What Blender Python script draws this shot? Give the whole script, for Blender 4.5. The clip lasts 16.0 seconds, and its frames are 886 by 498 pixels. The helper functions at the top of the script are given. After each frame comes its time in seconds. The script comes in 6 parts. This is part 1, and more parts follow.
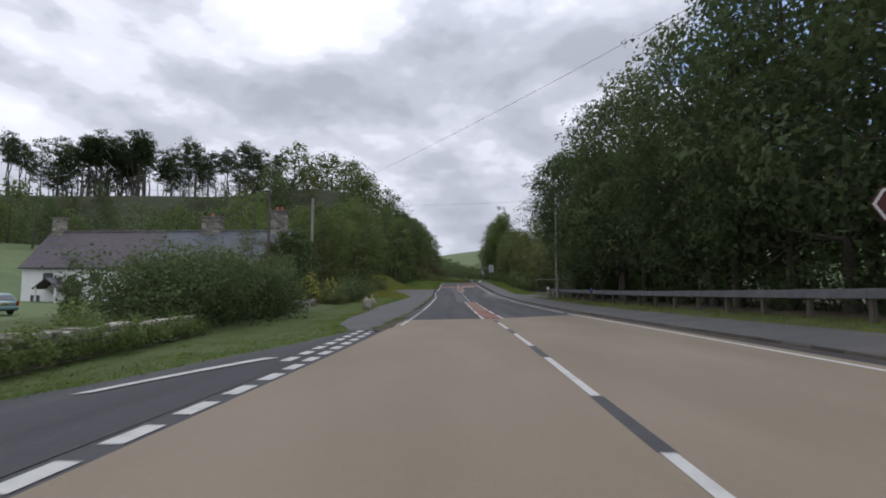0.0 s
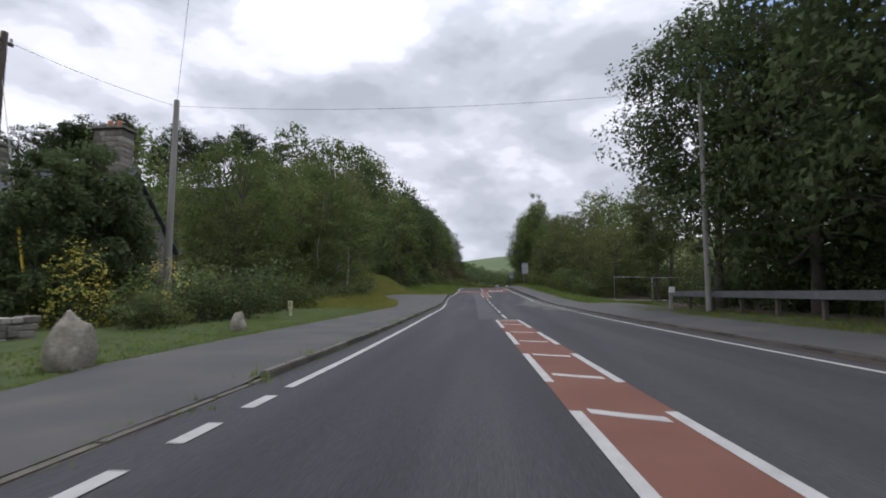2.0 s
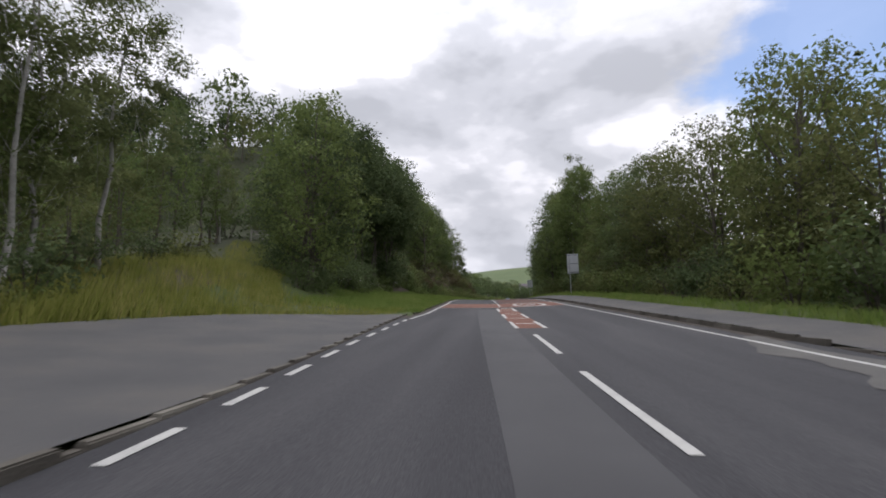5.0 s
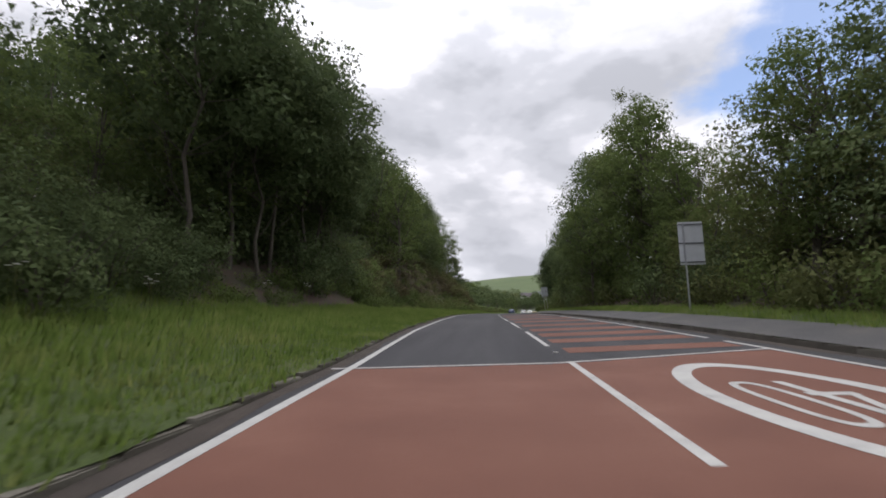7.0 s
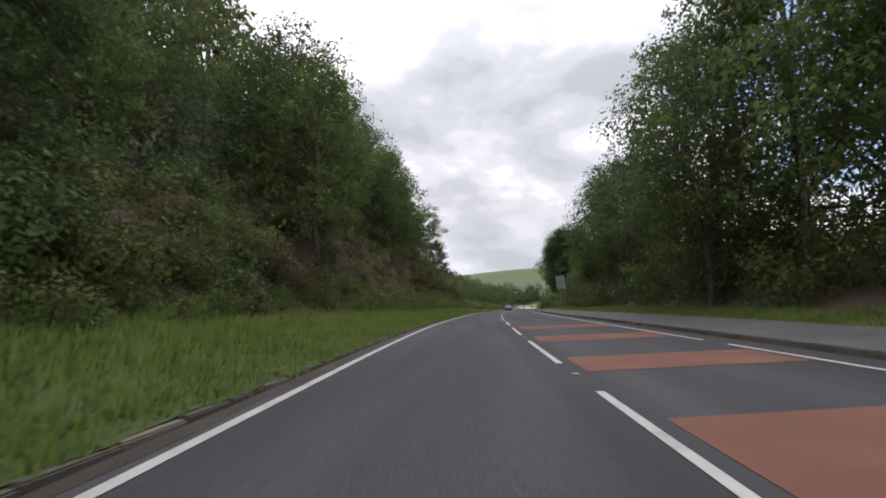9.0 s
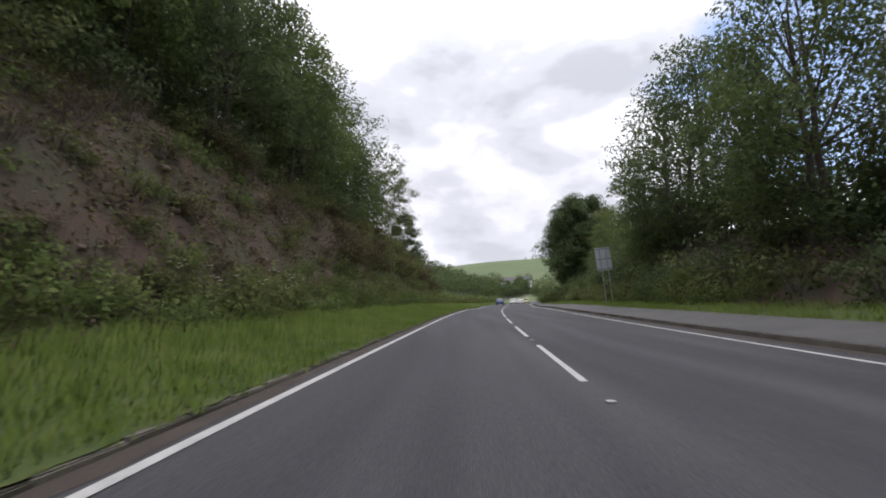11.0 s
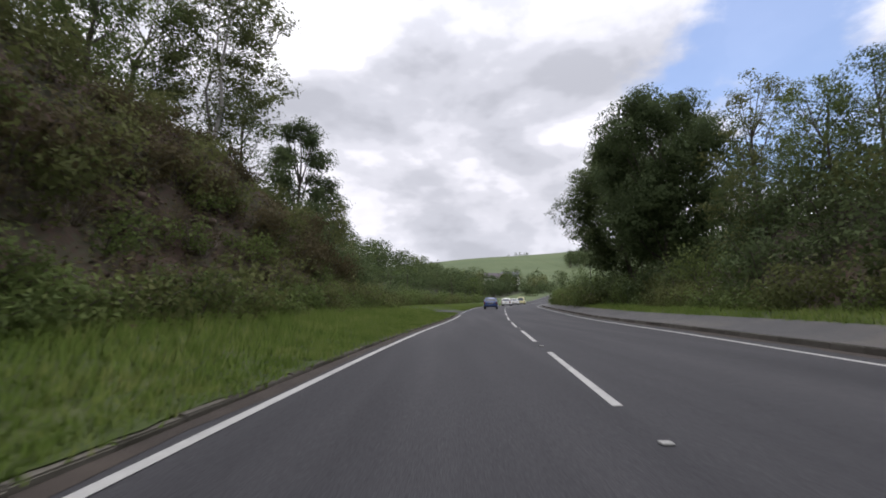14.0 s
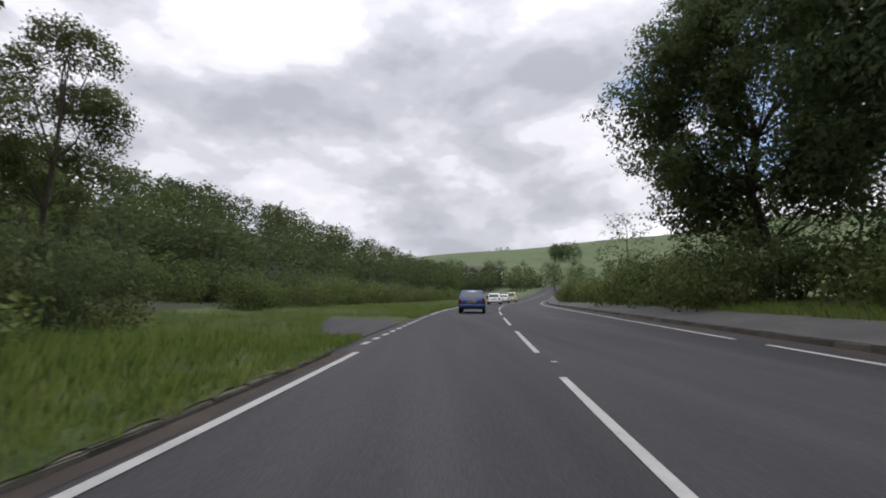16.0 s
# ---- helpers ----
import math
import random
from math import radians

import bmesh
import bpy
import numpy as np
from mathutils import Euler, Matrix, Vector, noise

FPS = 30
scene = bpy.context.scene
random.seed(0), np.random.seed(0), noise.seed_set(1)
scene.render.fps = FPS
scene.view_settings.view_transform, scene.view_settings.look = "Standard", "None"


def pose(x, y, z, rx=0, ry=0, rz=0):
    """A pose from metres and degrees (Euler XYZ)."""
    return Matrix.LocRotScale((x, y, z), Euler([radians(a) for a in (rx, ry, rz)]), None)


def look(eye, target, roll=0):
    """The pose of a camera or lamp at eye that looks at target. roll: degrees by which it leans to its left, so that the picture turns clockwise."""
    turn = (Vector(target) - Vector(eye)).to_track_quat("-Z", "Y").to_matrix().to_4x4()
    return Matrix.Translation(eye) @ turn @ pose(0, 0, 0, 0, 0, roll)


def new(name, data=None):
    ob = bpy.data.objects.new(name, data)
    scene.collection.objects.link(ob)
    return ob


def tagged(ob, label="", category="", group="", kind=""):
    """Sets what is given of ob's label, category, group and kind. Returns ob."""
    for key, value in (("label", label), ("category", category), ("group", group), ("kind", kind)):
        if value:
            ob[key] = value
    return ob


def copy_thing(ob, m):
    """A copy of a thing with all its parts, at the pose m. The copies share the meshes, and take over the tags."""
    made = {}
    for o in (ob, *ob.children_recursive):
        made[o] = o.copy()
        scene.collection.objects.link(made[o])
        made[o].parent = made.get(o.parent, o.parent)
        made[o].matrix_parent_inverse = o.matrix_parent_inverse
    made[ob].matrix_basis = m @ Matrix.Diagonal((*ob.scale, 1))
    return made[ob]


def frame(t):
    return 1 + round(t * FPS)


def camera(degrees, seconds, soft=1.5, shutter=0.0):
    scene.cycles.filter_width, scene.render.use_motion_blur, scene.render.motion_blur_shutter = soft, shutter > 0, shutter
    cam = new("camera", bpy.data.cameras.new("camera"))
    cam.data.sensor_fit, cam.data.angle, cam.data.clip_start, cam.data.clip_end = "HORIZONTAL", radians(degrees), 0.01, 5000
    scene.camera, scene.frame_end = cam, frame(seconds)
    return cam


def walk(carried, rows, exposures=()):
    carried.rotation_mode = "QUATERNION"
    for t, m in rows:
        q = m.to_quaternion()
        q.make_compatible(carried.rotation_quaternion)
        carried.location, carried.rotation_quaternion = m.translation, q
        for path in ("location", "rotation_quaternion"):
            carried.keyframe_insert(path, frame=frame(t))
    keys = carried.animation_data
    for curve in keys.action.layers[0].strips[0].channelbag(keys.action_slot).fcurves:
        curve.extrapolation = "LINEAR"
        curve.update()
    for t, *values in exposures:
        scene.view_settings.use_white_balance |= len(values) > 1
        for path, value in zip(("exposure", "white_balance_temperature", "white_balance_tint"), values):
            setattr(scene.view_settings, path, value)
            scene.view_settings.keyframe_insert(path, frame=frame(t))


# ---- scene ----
cam = camera(82.46, 16.0, soft=1.8, shutter=0.12)
# seconds, x, y, z, tilt, lean, heading
PATH = [
    (0.0, pose(0.000, 0.000, 1.200, 94.571, -0.049, 1.996)),
    (0.5, pose(0.122, 7.098, 1.124, 95.208, -0.171, 2.867)),
    (1.0, pose(0.151, 14.210, 1.049, 94.925, -0.297, 3.759)),
    (1.5, pose(0.082, 21.343, 0.990, 95.486, 0.090, 4.272)),
    (2.0, pose(-0.046, 28.544, 0.950, 95.340, -0.303, 4.759)),
    (2.5, pose(-0.206, 35.793, 0.962, 95.376, -0.236, 5.008)),
    (3.0, pose(-0.369, 43.192, 0.993, 96.003, -0.599, 5.153)),
    (3.5, pose(-0.561, 50.719, 1.073, 96.389, -0.877, 5.212)),
    (4.0, pose(-0.737, 58.280, 1.142, 96.302, -0.687, 5.036)),
    (4.5, pose(-0.874, 65.830, 1.239, 96.256, -0.521, 4.802)),
    (5.0, pose(-1.058, 73.365, 1.359, 96.889, -0.511, 5.354)),
    (5.5, pose(-1.325, 80.882, 1.609, 98.006, -0.688, 5.859)),
    (6.0, pose(-1.606, 88.378, 1.960, 98.304, -0.982, 5.679)),
    (6.5, pose(-1.860, 95.847, 2.304, 98.238, -1.155, 5.443)),
    (7.0, pose(-2.081, 103.286, 2.624, 97.928, -0.686, 5.071)),
    (7.5, pose(-2.231, 110.706, 2.948, 98.082, -0.369, 4.729)),
    (8.0, pose(-2.351, 118.140, 3.259, 98.296, -0.115, 4.532)),
    (8.5, pose(-2.476, 125.579, 3.520, 97.475, -0.078, 4.306)),
    (9.0, pose(-2.587, 133.076, 3.728, 97.378, -0.258, 3.961)),
    (9.5, pose(-2.679, 140.691, 3.927, 97.078, -0.300, 3.649)),
    (10.0, pose(-2.691, 148.394, 4.104, 96.812, -0.247, 3.228)),
    (10.5, pose(-2.623, 156.161, 4.262, 96.642, -0.127, 2.714)),
    (11.0, pose(-2.468, 163.965, 4.398, 96.577, 0.029, 2.188)),
    (11.5, pose(-2.242, 171.785, 4.521, 96.595, 0.141, 1.751)),
    (12.0, pose(-1.964, 179.599, 4.638, 96.554, 0.015, 1.499)),
    (12.5, pose(-1.661, 187.400, 4.772, 96.788, -0.161, 1.196)),
    (13.0, pose(-1.305, 195.186, 4.897, 96.735, -0.162, 0.872)),
    (13.5, pose(-0.878, 202.973, 5.003, 96.202, -0.148, 0.457)),
    (14.0, pose(-0.378, 210.753, 5.137, 96.460, -0.383, -0.049)),
    (14.5, pose(0.201, 218.517, 5.250, 96.005, -0.337, -0.908)),
    (15.0, pose(0.848, 226.258, 5.335, 96.063, -0.245, -1.609)),
    (15.5, pose(1.633, 234.087, 5.383, 96.134, -0.301, -2.024)),
    (16.0, pose(2.496, 241.953, 5.420, 96.143, -0.063, -2.287)),
]
walk(cam, PATH, [(0.0, -0.15, 5950, 15), (2.0, -0.03, 6000, 16), (3.0, 0.0, 6250, 15), (4.0, 0.05, 6250, 16), (7.0, 0.1, 6300, 16), (9.2, 0.2, 6300, 16),
                 (11.5, 0.4, 6250, 17), (12.5, 0.33, 6250, 17), (14.0, 0.1, 6250, 17), (16.0, -0.08, 6250, 16)])


# ---- world, sun ----
def build_world():
    w = bpy.data.worlds.new("sky")
    scene.world = w
    w.use_nodes = True
    nt = w.node_tree
    nt.nodes.clear()
    N, L = nt.nodes.new, nt.links.new
    out = N("ShaderNodeOutputWorld")
    bg = N("ShaderNodeBackground")
    sky = N("ShaderNodeTexSky")
    sky.sky_type = "NISHITA"
    sky.sun_disc = False
    sky.sun_elevation = radians(SUN_EL)
    sky.sun_rotation = radians(SUN_ROT)
    sky.air_density, sky.dust_density, sky.ozone_density = 1.0, 0.6, 1.5
    skym = N("ShaderNodeMix")
    skym.data_type, skym.blend_type = "RGBA", "MULTIPLY"
    skym.inputs[0].default_value = 1.0
    L(sky.outputs[0], skym.inputs[6])
    skym.inputs[7].default_value = (0.15, 0.15, 0.15, 1)
    # broken cloud: heaped clumps with lit tops and grey undersides
    co = N("ShaderNodeTexCoord")
    sep = N("ShaderNodeSeparateXYZ")
    L(co.outputs["Generated"], sep.inputs[0])

    def coords(stretch, shift):
        mp = N("ShaderNodeMapping")
        mp.inputs["Scale"].default_value = (1, 1, stretch)
        mp.inputs["Location"].default_value = shift
        L(co.outputs["Generated"], mp.inputs[0])
        return mp.outputs[0]

    def noise_tex(vec, scale, detail, rough, dist):
        n = N("ShaderNodeTexNoise")
        n.inputs["Scale"].default_value, n.inputs["Detail"].default_value = scale, detail
        n.inputs["Roughness"].default_value, n.inputs["Distortion"].default_value = rough, dist
        L(vec, n.inputs["Vector"])
        return n.outputs[0]

    def calc(op, a, b, c=None):
        m = N("ShaderNodeMath"); m.operation = op
        for i, q in enumerate((a, b, c)):
            if q is None:
                continue
            if isinstance(q, (int, float)):
                m.inputs[i].default_value = q
            else:
                L(q, m.inputs[i])
        return m.outputs[0]

    def ramp(src, stops):
        r = N("ShaderNodeValToRGB")
        r.color_ramp.interpolation = "EASE"
        while len(r.color_ramp.elements) < len(stops):
            r.color_ramp.elements.new(0.5)
        for e, (p, c) in zip(r.color_ramp.elements, stops):
            e.position, e.color = p, (*c, 1)
        L(src, r.inputs[0])
        return r
    base = (CLOUD_SEED, 0.4, 0.0)
    up = (CLOUD_SEED + 0.03, 0.4, 0.11)
    body = noise_tex(coords(1.9, base), 3.4, 7.0, 0.55, 0.1)
    above = noise_tex(coords(1.9, up), 3.4, 4.0, 0.5, 0.1)
    broad = noise_tex(coords(2.0, (CLOUD_SEED + 5, 2, 1)), 1.5, 3.0, 0.5, 0.2)
    relief = calc("MULTIPLY", calc("SUBTRACT", body, above), 1.15)
    tone = calc("ADD", calc("MULTIPLY_ADD", broad, 0.55, 0.22), relief)
    tone = calc("MULTIPLY_ADD", body, -0.35, calc("ADD", tone, 0.175))
    shade = ramp(tone, [(0.30, (0.53, 0.55, 0.575)), (0.42, (0.65, 0.67, 0.695)), (0.51, (0.80, 0.815, 0.835)), (0.57, (0.98, 0.985, 1.0)), (0.72, (1.2, 1.2, 1.2))])
    # brighter towards the zenith and in a band low down
    lift = ramp(sep.outputs[2], [(0.0, (1.22, 1.22, 1.22)), (0.09, (1.08, 1.08, 1.08)), (0.2, (0.98, 0.98, 0.98)), (0.40, (1.08, 1.08, 1.08)), (0.80, (2.2, 2.2, 2.2))])
    sm = N("ShaderNodeMix"); sm.data_type, sm.blend_type = "RGBA", "MULTIPLY"; sm.inputs[0].default_value = 1.0
    L(shade.outputs[0], sm.inputs[6]); L(lift.outputs[0], sm.inputs[7])
    # a ragged break in the cloud
    dist = N("ShaderNodeVectorMath"); dist.operation = "DISTANCE"
    L(co.outputs["Generated"], dist.inputs[0]); dist.inputs[1].default_value = (0.56, 0.73, 0.40)
    gapn = calc("MULTIPLY_ADD", calc("SUBTRACT", body, 0.5), 0.75, dist.outputs["Value"])
    cover = ramp(gapn, [(0.09, (0.10, 0.10, 0.10)), (0.22, (1, 1, 1))])
    mix = N("ShaderNodeMix"); mix.data_type = "RGBA"
    L(cover.outputs[0], mix.inputs[0]); L(skym.outputs[2], mix.inputs[6]); L(sm.outputs[2], mix.inputs[7])
    L(mix.outputs[2], bg.inputs[0])
    bg.inputs[1].default_value = SKY_GAIN
    L(bg.outputs[0], out.inputs[0])


SUN_EL, SUN_ROT, CLOUD_SEED, SKY_GAIN = 64.0, 5.0, 7.3, 0.93
build_world()
sun = new("sun", bpy.data.lights.new("sun", "SUN"))
sun.data.energy, sun.data.angle, sun.data.color = 1.2, radians(25), (1.0, 0.96, 0.9)
sun.matrix_world = look((0, 0, 100), (-100 * math.sin(radians(SUN_ROT)) * math.cos(radians(SUN_EL)), -100 * math.cos(radians(SUN_ROT)) * math.cos(radians(SUN_EL)), 100 - 100 * math.sin(radians(SUN_EL))))

# ---- materials ----
def material(name, stops, scale=4.0, fine=60.0, rough=0.8, bump=0.2, metal=0.0, island=0.0, per_object=0.0, spec=0.3, through_light=0.0, stretch=(1, 1, 1), obj=False):
    """A surface whose colour wanders between the stops at two scales."""
    m = bpy.data.materials.new(name)
    m.use_nodes = True
    nt = m.node_tree
    N, L = nt.nodes.new, nt.links.new
    b = nt.nodes["Principled BSDF"]
    out = nt.nodes["Material Output"]
    geo = N("ShaderNodeNewGeometry")
    pos = geo.outputs["Position"]
    if obj:
        tc = N("ShaderNodeTexCoord")
        pos = tc.outputs["Object"]
    mp = N("ShaderNodeMapping")
    mp.inputs["Scale"].default_value = stretch
    L(pos, mp.inputs[0])
    n1, n2 = N("ShaderNodeTexNoise"), N("ShaderNodeTexNoise")
    n1.inputs["Scale"].default_value, n1.inputs["Detail"].default_value = scale, 6
    n2.inputs["Scale"].default_value, n2.inputs["Detail"].default_value = fine, 3
    L(mp.outputs[0], n1.inputs[0]); L(mp.outputs[0], n2.inputs[0])
    add = N("ShaderNodeMath"); add.operation = "MULTIPLY_ADD"; add.inputs[1].default_value = 0.45
    L(n2.outputs[0], add.inputs[0])
    s1 = N("ShaderNodeMath"); s1.operation = "MULTIPLY"; s1.inputs[1].default_value = 0.55
    L(n1.outputs[0], s1.inputs[0]); L(s1.outputs[0], add.inputs[2])
    fac = add.outputs[0]
    if island:
        ia = N("ShaderNodeMath"); ia.operation = "MULTIPLY_ADD"; ia.inputs[1].default_value = island
        L(geo.outputs["Random Per Island"], ia.inputs[0])
        sb = N("ShaderNodeMath"); sb.operation = "SUBTRACT"; sb.inputs[1].default_value = island / 2
        L(fac, sb.inputs[0]); L(sb.outputs[0], ia.inputs[2])
        fac = ia.outputs[0]
    if per_object:
        oi = N("ShaderNodeObjectInfo")
        ia = N("ShaderNodeMath"); ia.operation = "MULTIPLY_ADD"; ia.inputs[1].default_value = per_object
        L(oi.outputs["Random"], ia.inputs[0])
        sb = N("ShaderNodeMath"); sb.operation = "SUBTRACT"; sb.inputs[1].default_value = per_object / 2
        L(fac, sb.inputs[0]); L(sb.outputs[0], ia.inputs[2])
        fac = ia.outputs[0]
    r = N("ShaderNodeValToRGB")
    while len(r.color_ramp.elements) < len(stops):
        r.color_ramp.elements.new(0.5)
    for e, (p, c) in zip(r.color_ramp.elements, stops):
        e.position, e.color = p, (*c, 1)
    L(fac, r.inputs[0])
    L(r.outputs[0], b.inputs["Base Color"])
    b.inputs["Roughness"].default_value, b.inputs["Metallic"].default_value = rough, metal
    b.inputs["Specular IOR Level"].default_value = spec
    if bump:
        bp = N("ShaderNodeBump")
        bp.inputs["Strength"].default_value, bp.inputs["Distance"].default_value = bump, 0.02
        L(n2.outputs[0], bp.inputs["Height"])
        L(bp.outputs[0], b.inputs["Normal"])
    if through_light:
        tr = N("ShaderNodeBsdfTranslucent")
        L(r.outputs[0], tr.inputs[0])
        ms = N("ShaderNodeMixShader"); ms.inputs[0].default_value = through_light
        L(b.outputs[0], ms.inputs[1]); L(tr.outputs[0], ms.inputs[2])
        L(ms.outputs[0], out.inputs[0])
    return m


def leafy(name, dark, mid, light, island=0.07):
    return material(name, [(0.2, dark), (0.5, mid), (0.8, light)], 0.5, 1.6, 0.8, 0, island=island, per_object=0.25, spec=0.08, through_light=0.42)


ASPHALT = material("asphalt", [(0.36, (0.026, 0.026, 0.0285)), (0.5, (0.039, 0.039, 0.042)), (0.64, (0.058, 0.057, 0.059))], 0.9, 120, 0.85, 0.35, spec=0.18, stretch=(1, 0.06, 1))
FOOTWAY = material("footway_asphalt", [(0.25, (0.040, 0.040, 0.042)), (0.5, (0.062, 0.061, 0.061)), (0.75, (0.105, 0.094, 0.078))], 0.6, 70, 0.9, 0.4)
BUFF = material("buff_surfacing", [(0.25, (0.115, 0.092, 0.064)), (0.5, (0.15, 0.122, 0.088)), (0.75, (0.19, 0.16, 0.118))], 0.5, 110, 0.9, 0.35, stretch=(1, 0.3, 1))
RED = material("red_surfacing", [(0.25, (0.092, 0.038, 0.026)), (0.5, (0.127, 0.055, 0.037)), (0.75, (0.168, 0.083, 0.058))], 0.7, 110, 0.9, 0.35)
PAINT = material("road_paint", [(0.25, (0.10, 0.10, 0.10)), (0.40, (0.29, 0.29, 0.275)), (0.8, (0.43, 0.425, 0.40))], 2.5, 45, 0.7, 0.25)
KERB_MOSS = material("mossy_kerb", [(0.25, (0.045, 0.042, 0.030)), (0.5, (0.085, 0.078, 0.062)), (0.75, (0.15, 0.14, 0.115))], 1.5, 40, 0.95, 0.5, per_object=0.3)
KERB = material("kerb_concrete", [(0.25, (0.05, 0.045, 0.037)), (0.5, (0.095, 0.086, 0.072)), (0.75, (0.15, 0.14, 0.118))], 1.5, 40, 0.9, 0.4, per_object=0.3)
GRIT = material("gutter_grit", [(0.25, (0.022, 0.018, 0.014)), (0.5, (0.040, 0.032, 0.026)), (0.8, (0.070, 0.057, 0.045))], 1.2, 50, 0.95, 0.6)
GRASS = material("verge_grass_ground", [(0.28, (0.022, 0.034, 0.008)), (0.5, (0.038, 0.056, 0.011)), (0.72, (0.070, 0.076, 0.024))], 0.8, 14, 0.95, 0.8)
SCRUB = material("bank_soil", [(0.25, (0.028, 0.032, 0.014)), (0.44, (0.042, 0.040, 0.022)), (0.54, (0.050, 0.031, 0.022)), (0.78, (0.092, 0.056, 0.040))], 0.6, 9, 0.95, 1.0)
FOREST = material("woodland_floor", [(0.25, (0.016, 0.022, 0.009)), (0.5, (0.028, 0.034, 0.014)), (0.78, (0.046, 0.044, 0.022))], 0.25, 3, 0.95, 0.8)
FIELD = material("field_grass", [(0.25, (0.046, 0.070, 0.026)), (0.5, (0.070, 0.098, 0.036)), (0.78, (0.108, 0.122, 0.052))], 0.02, 0.3, 0.95, 0.3)
BLADE = material("grass_blades", [(0.24, (0.048, 0.080, 0.015)), (0.5, (0.088, 0.130, 0.026)), (0.76, (0.162, 0.174, 0.058))], 0.6, 2, 0.8, 0, island=0.25, spec=0.04, through_light=0.35)
BLADE_DRY = material("dry_grass_blades", [(0.24, (0.070, 0.090, 0.014)), (0.5, (0.125, 0.138, 0.028)), (0.76, (0.21, 0.185, 0.07))], 0.6, 2, 0.8, 0, island=0.3, spec=0.04, through_light=0.35)
LEAF = leafy("broad_leaf", (0.055, 0.082, 0.026), (0.100, 0.134, 0.042), (0.155, 0.188, 0.062))
# dark green foliage; on the far-side trees it also stands in for shade
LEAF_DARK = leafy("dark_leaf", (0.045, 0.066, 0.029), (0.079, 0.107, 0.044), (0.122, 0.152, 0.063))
LEAF_BIRCH = leafy("birch_leaf", (0.055, 0.070, 0.026), (0.105, 0.125, 0.048), (0.17, 0.185, 0.08))
LEAF_OLIVE = leafy("olive_leaf", (0.057, 0.069, 0.025), (0.103, 0.116, 0.042), (0.158, 0.168, 0.065))
LEAF_PINE = leafy("pine_needles", (0.026, 0.040, 0.017), (0.048, 0.068, 0.029), (0.08, 0.10, 0.046))
LEAF_BROWN = leafy("brown_leaf", (0.045, 0.040, 0.020), (0.080, 0.068, 0.034), (0.12, 0.10, 0.052))
FLOWER = leafy("yellow_flowers", (0.20, 0.18, 0.03), (0.36, 0.33, 0.07), (0.50, 0.46, 0.13))
BARK = material("bark", [(0.25, (0.035, 0.03, 0.024)), (0.5, (0.07, 0.06, 0.048)), (0.8, (0.12, 0.11, 0.09))], 3, 30, 0.95, 0.8, stretch=(1, 1, 0.25), obj=True)
DUST = material("pale_road_dust", [(0.25, (0.055, 0.054, 0.053)), (0.5, (0.075, 0.073, 0.069)), (0.8, (0.115, 0.11, 0.102))], 1.2, 30, 0.95, 0.15)
DEADWOOD = material("dead_stems", [(0.25, (0.07, 0.055, 0.045)), (0.5, (0.13, 0.105, 0.088)), (0.8, (0.21, 0.18, 0.155))], 3, 30, 0.95, 0.4, per_object=0.3)
BARK_BIRCH = material("birch_bark", [(0.3, (0.07, 0.065, 0.06)), (0.45, (0.25, 0.24, 0.22)), (0.7, (0.36, 0.345, 0.32))], 2, 12, 0.8, 0.5, stretch=(1, 1, 2.5), obj=True)

# ---- the line of the road ----
REF = [(-60, 0.2, 0.55), (-25, 0.0, 0.25), (0.0, 0.0, 0.0), (14.2, 0.15, -0.15), (28.5, -0.05, -0.25), (43.2, -0.37, -0.21), (58.3, -0.74, -0.06), (73.4, -1.01, 0.13), (88.4, -1.22, 0.30),
       (103.3, -1.32, 0.42), (118.1, -1.22, 0.54), (133.1, -1.08, 0.56), (148.4, -0.81, 0.52), (164.0, -0.19, 0.46), (179.6, 0.70, 0.41), (195.2, 1.75, 0.44), (210.8, 3.07, 0.52),
       (226.3, 4.68, 0.61), (242.0, 6.56, 0.66), (258, 8.7, 0.93), (274, 11.0, 1.25), (308, 18.0, 1.7), (333, 25.0, 2.1), (378, 40.0, 3.7), (428, 58, 7.0), (500, 84, 11.0), (580, 112, 15)]
_k = np.array(REF, float)


def _spline(xs, ys):
    n = len(xs)
    h = np.diff(xs)
    a = np.zeros((n, n)); r = np.zeros(n)
    a[0, 0] = a[-1, -1] = 1
    for i in range(1, n - 1):
        a[i, i - 1], a[i, i], a[i, i + 1] = h[i - 1], 2 * (h[i - 1] + h[i]), h[i]
        r[i] = 6 * ((ys[i + 1] - ys[i]) / h[i] - (ys[i] - ys[i - 1]) / h[i - 1])
    m = np.linalg.solve(a, r)

    def f(q):
        q = np.asarray(q, float)
        qc = np.clip(q, xs[0], xs[-1])
        i = np.clip(np.searchsorted(xs, qc) - 1, 0, n - 2)
        t0, t1 = xs[i + 1] - qc, qc - xs[i]
        v = (m[i] * t0 ** 3 + m[i + 1] * t1 ** 3) / (6 * h[i]) + (ys[i] / h[i] - m[i] * h[i] / 6) * t0 + (ys[i + 1] / h[i] - m[i + 1] * h[i] / 6) * t1
        return v
    return f


base_x, base_z = _spline(_k[:, 0], _k[:, 1]), _spline(_k[:, 0], _k[:, 2])

def climb(y):
    """Height that the road gains on the rise beyond the track, easing off towards the bend."""
    y = np.asarray(y, float)
    a, b = np.clip(y - 69, 0, 14), np.clip(y - 100, 0, 145)
    return 0.037 * (a * a / 28 + np.maximum(y - 83, 0)) - 0.037 * (b * b / 290 + np.maximum(y - 245, 0))


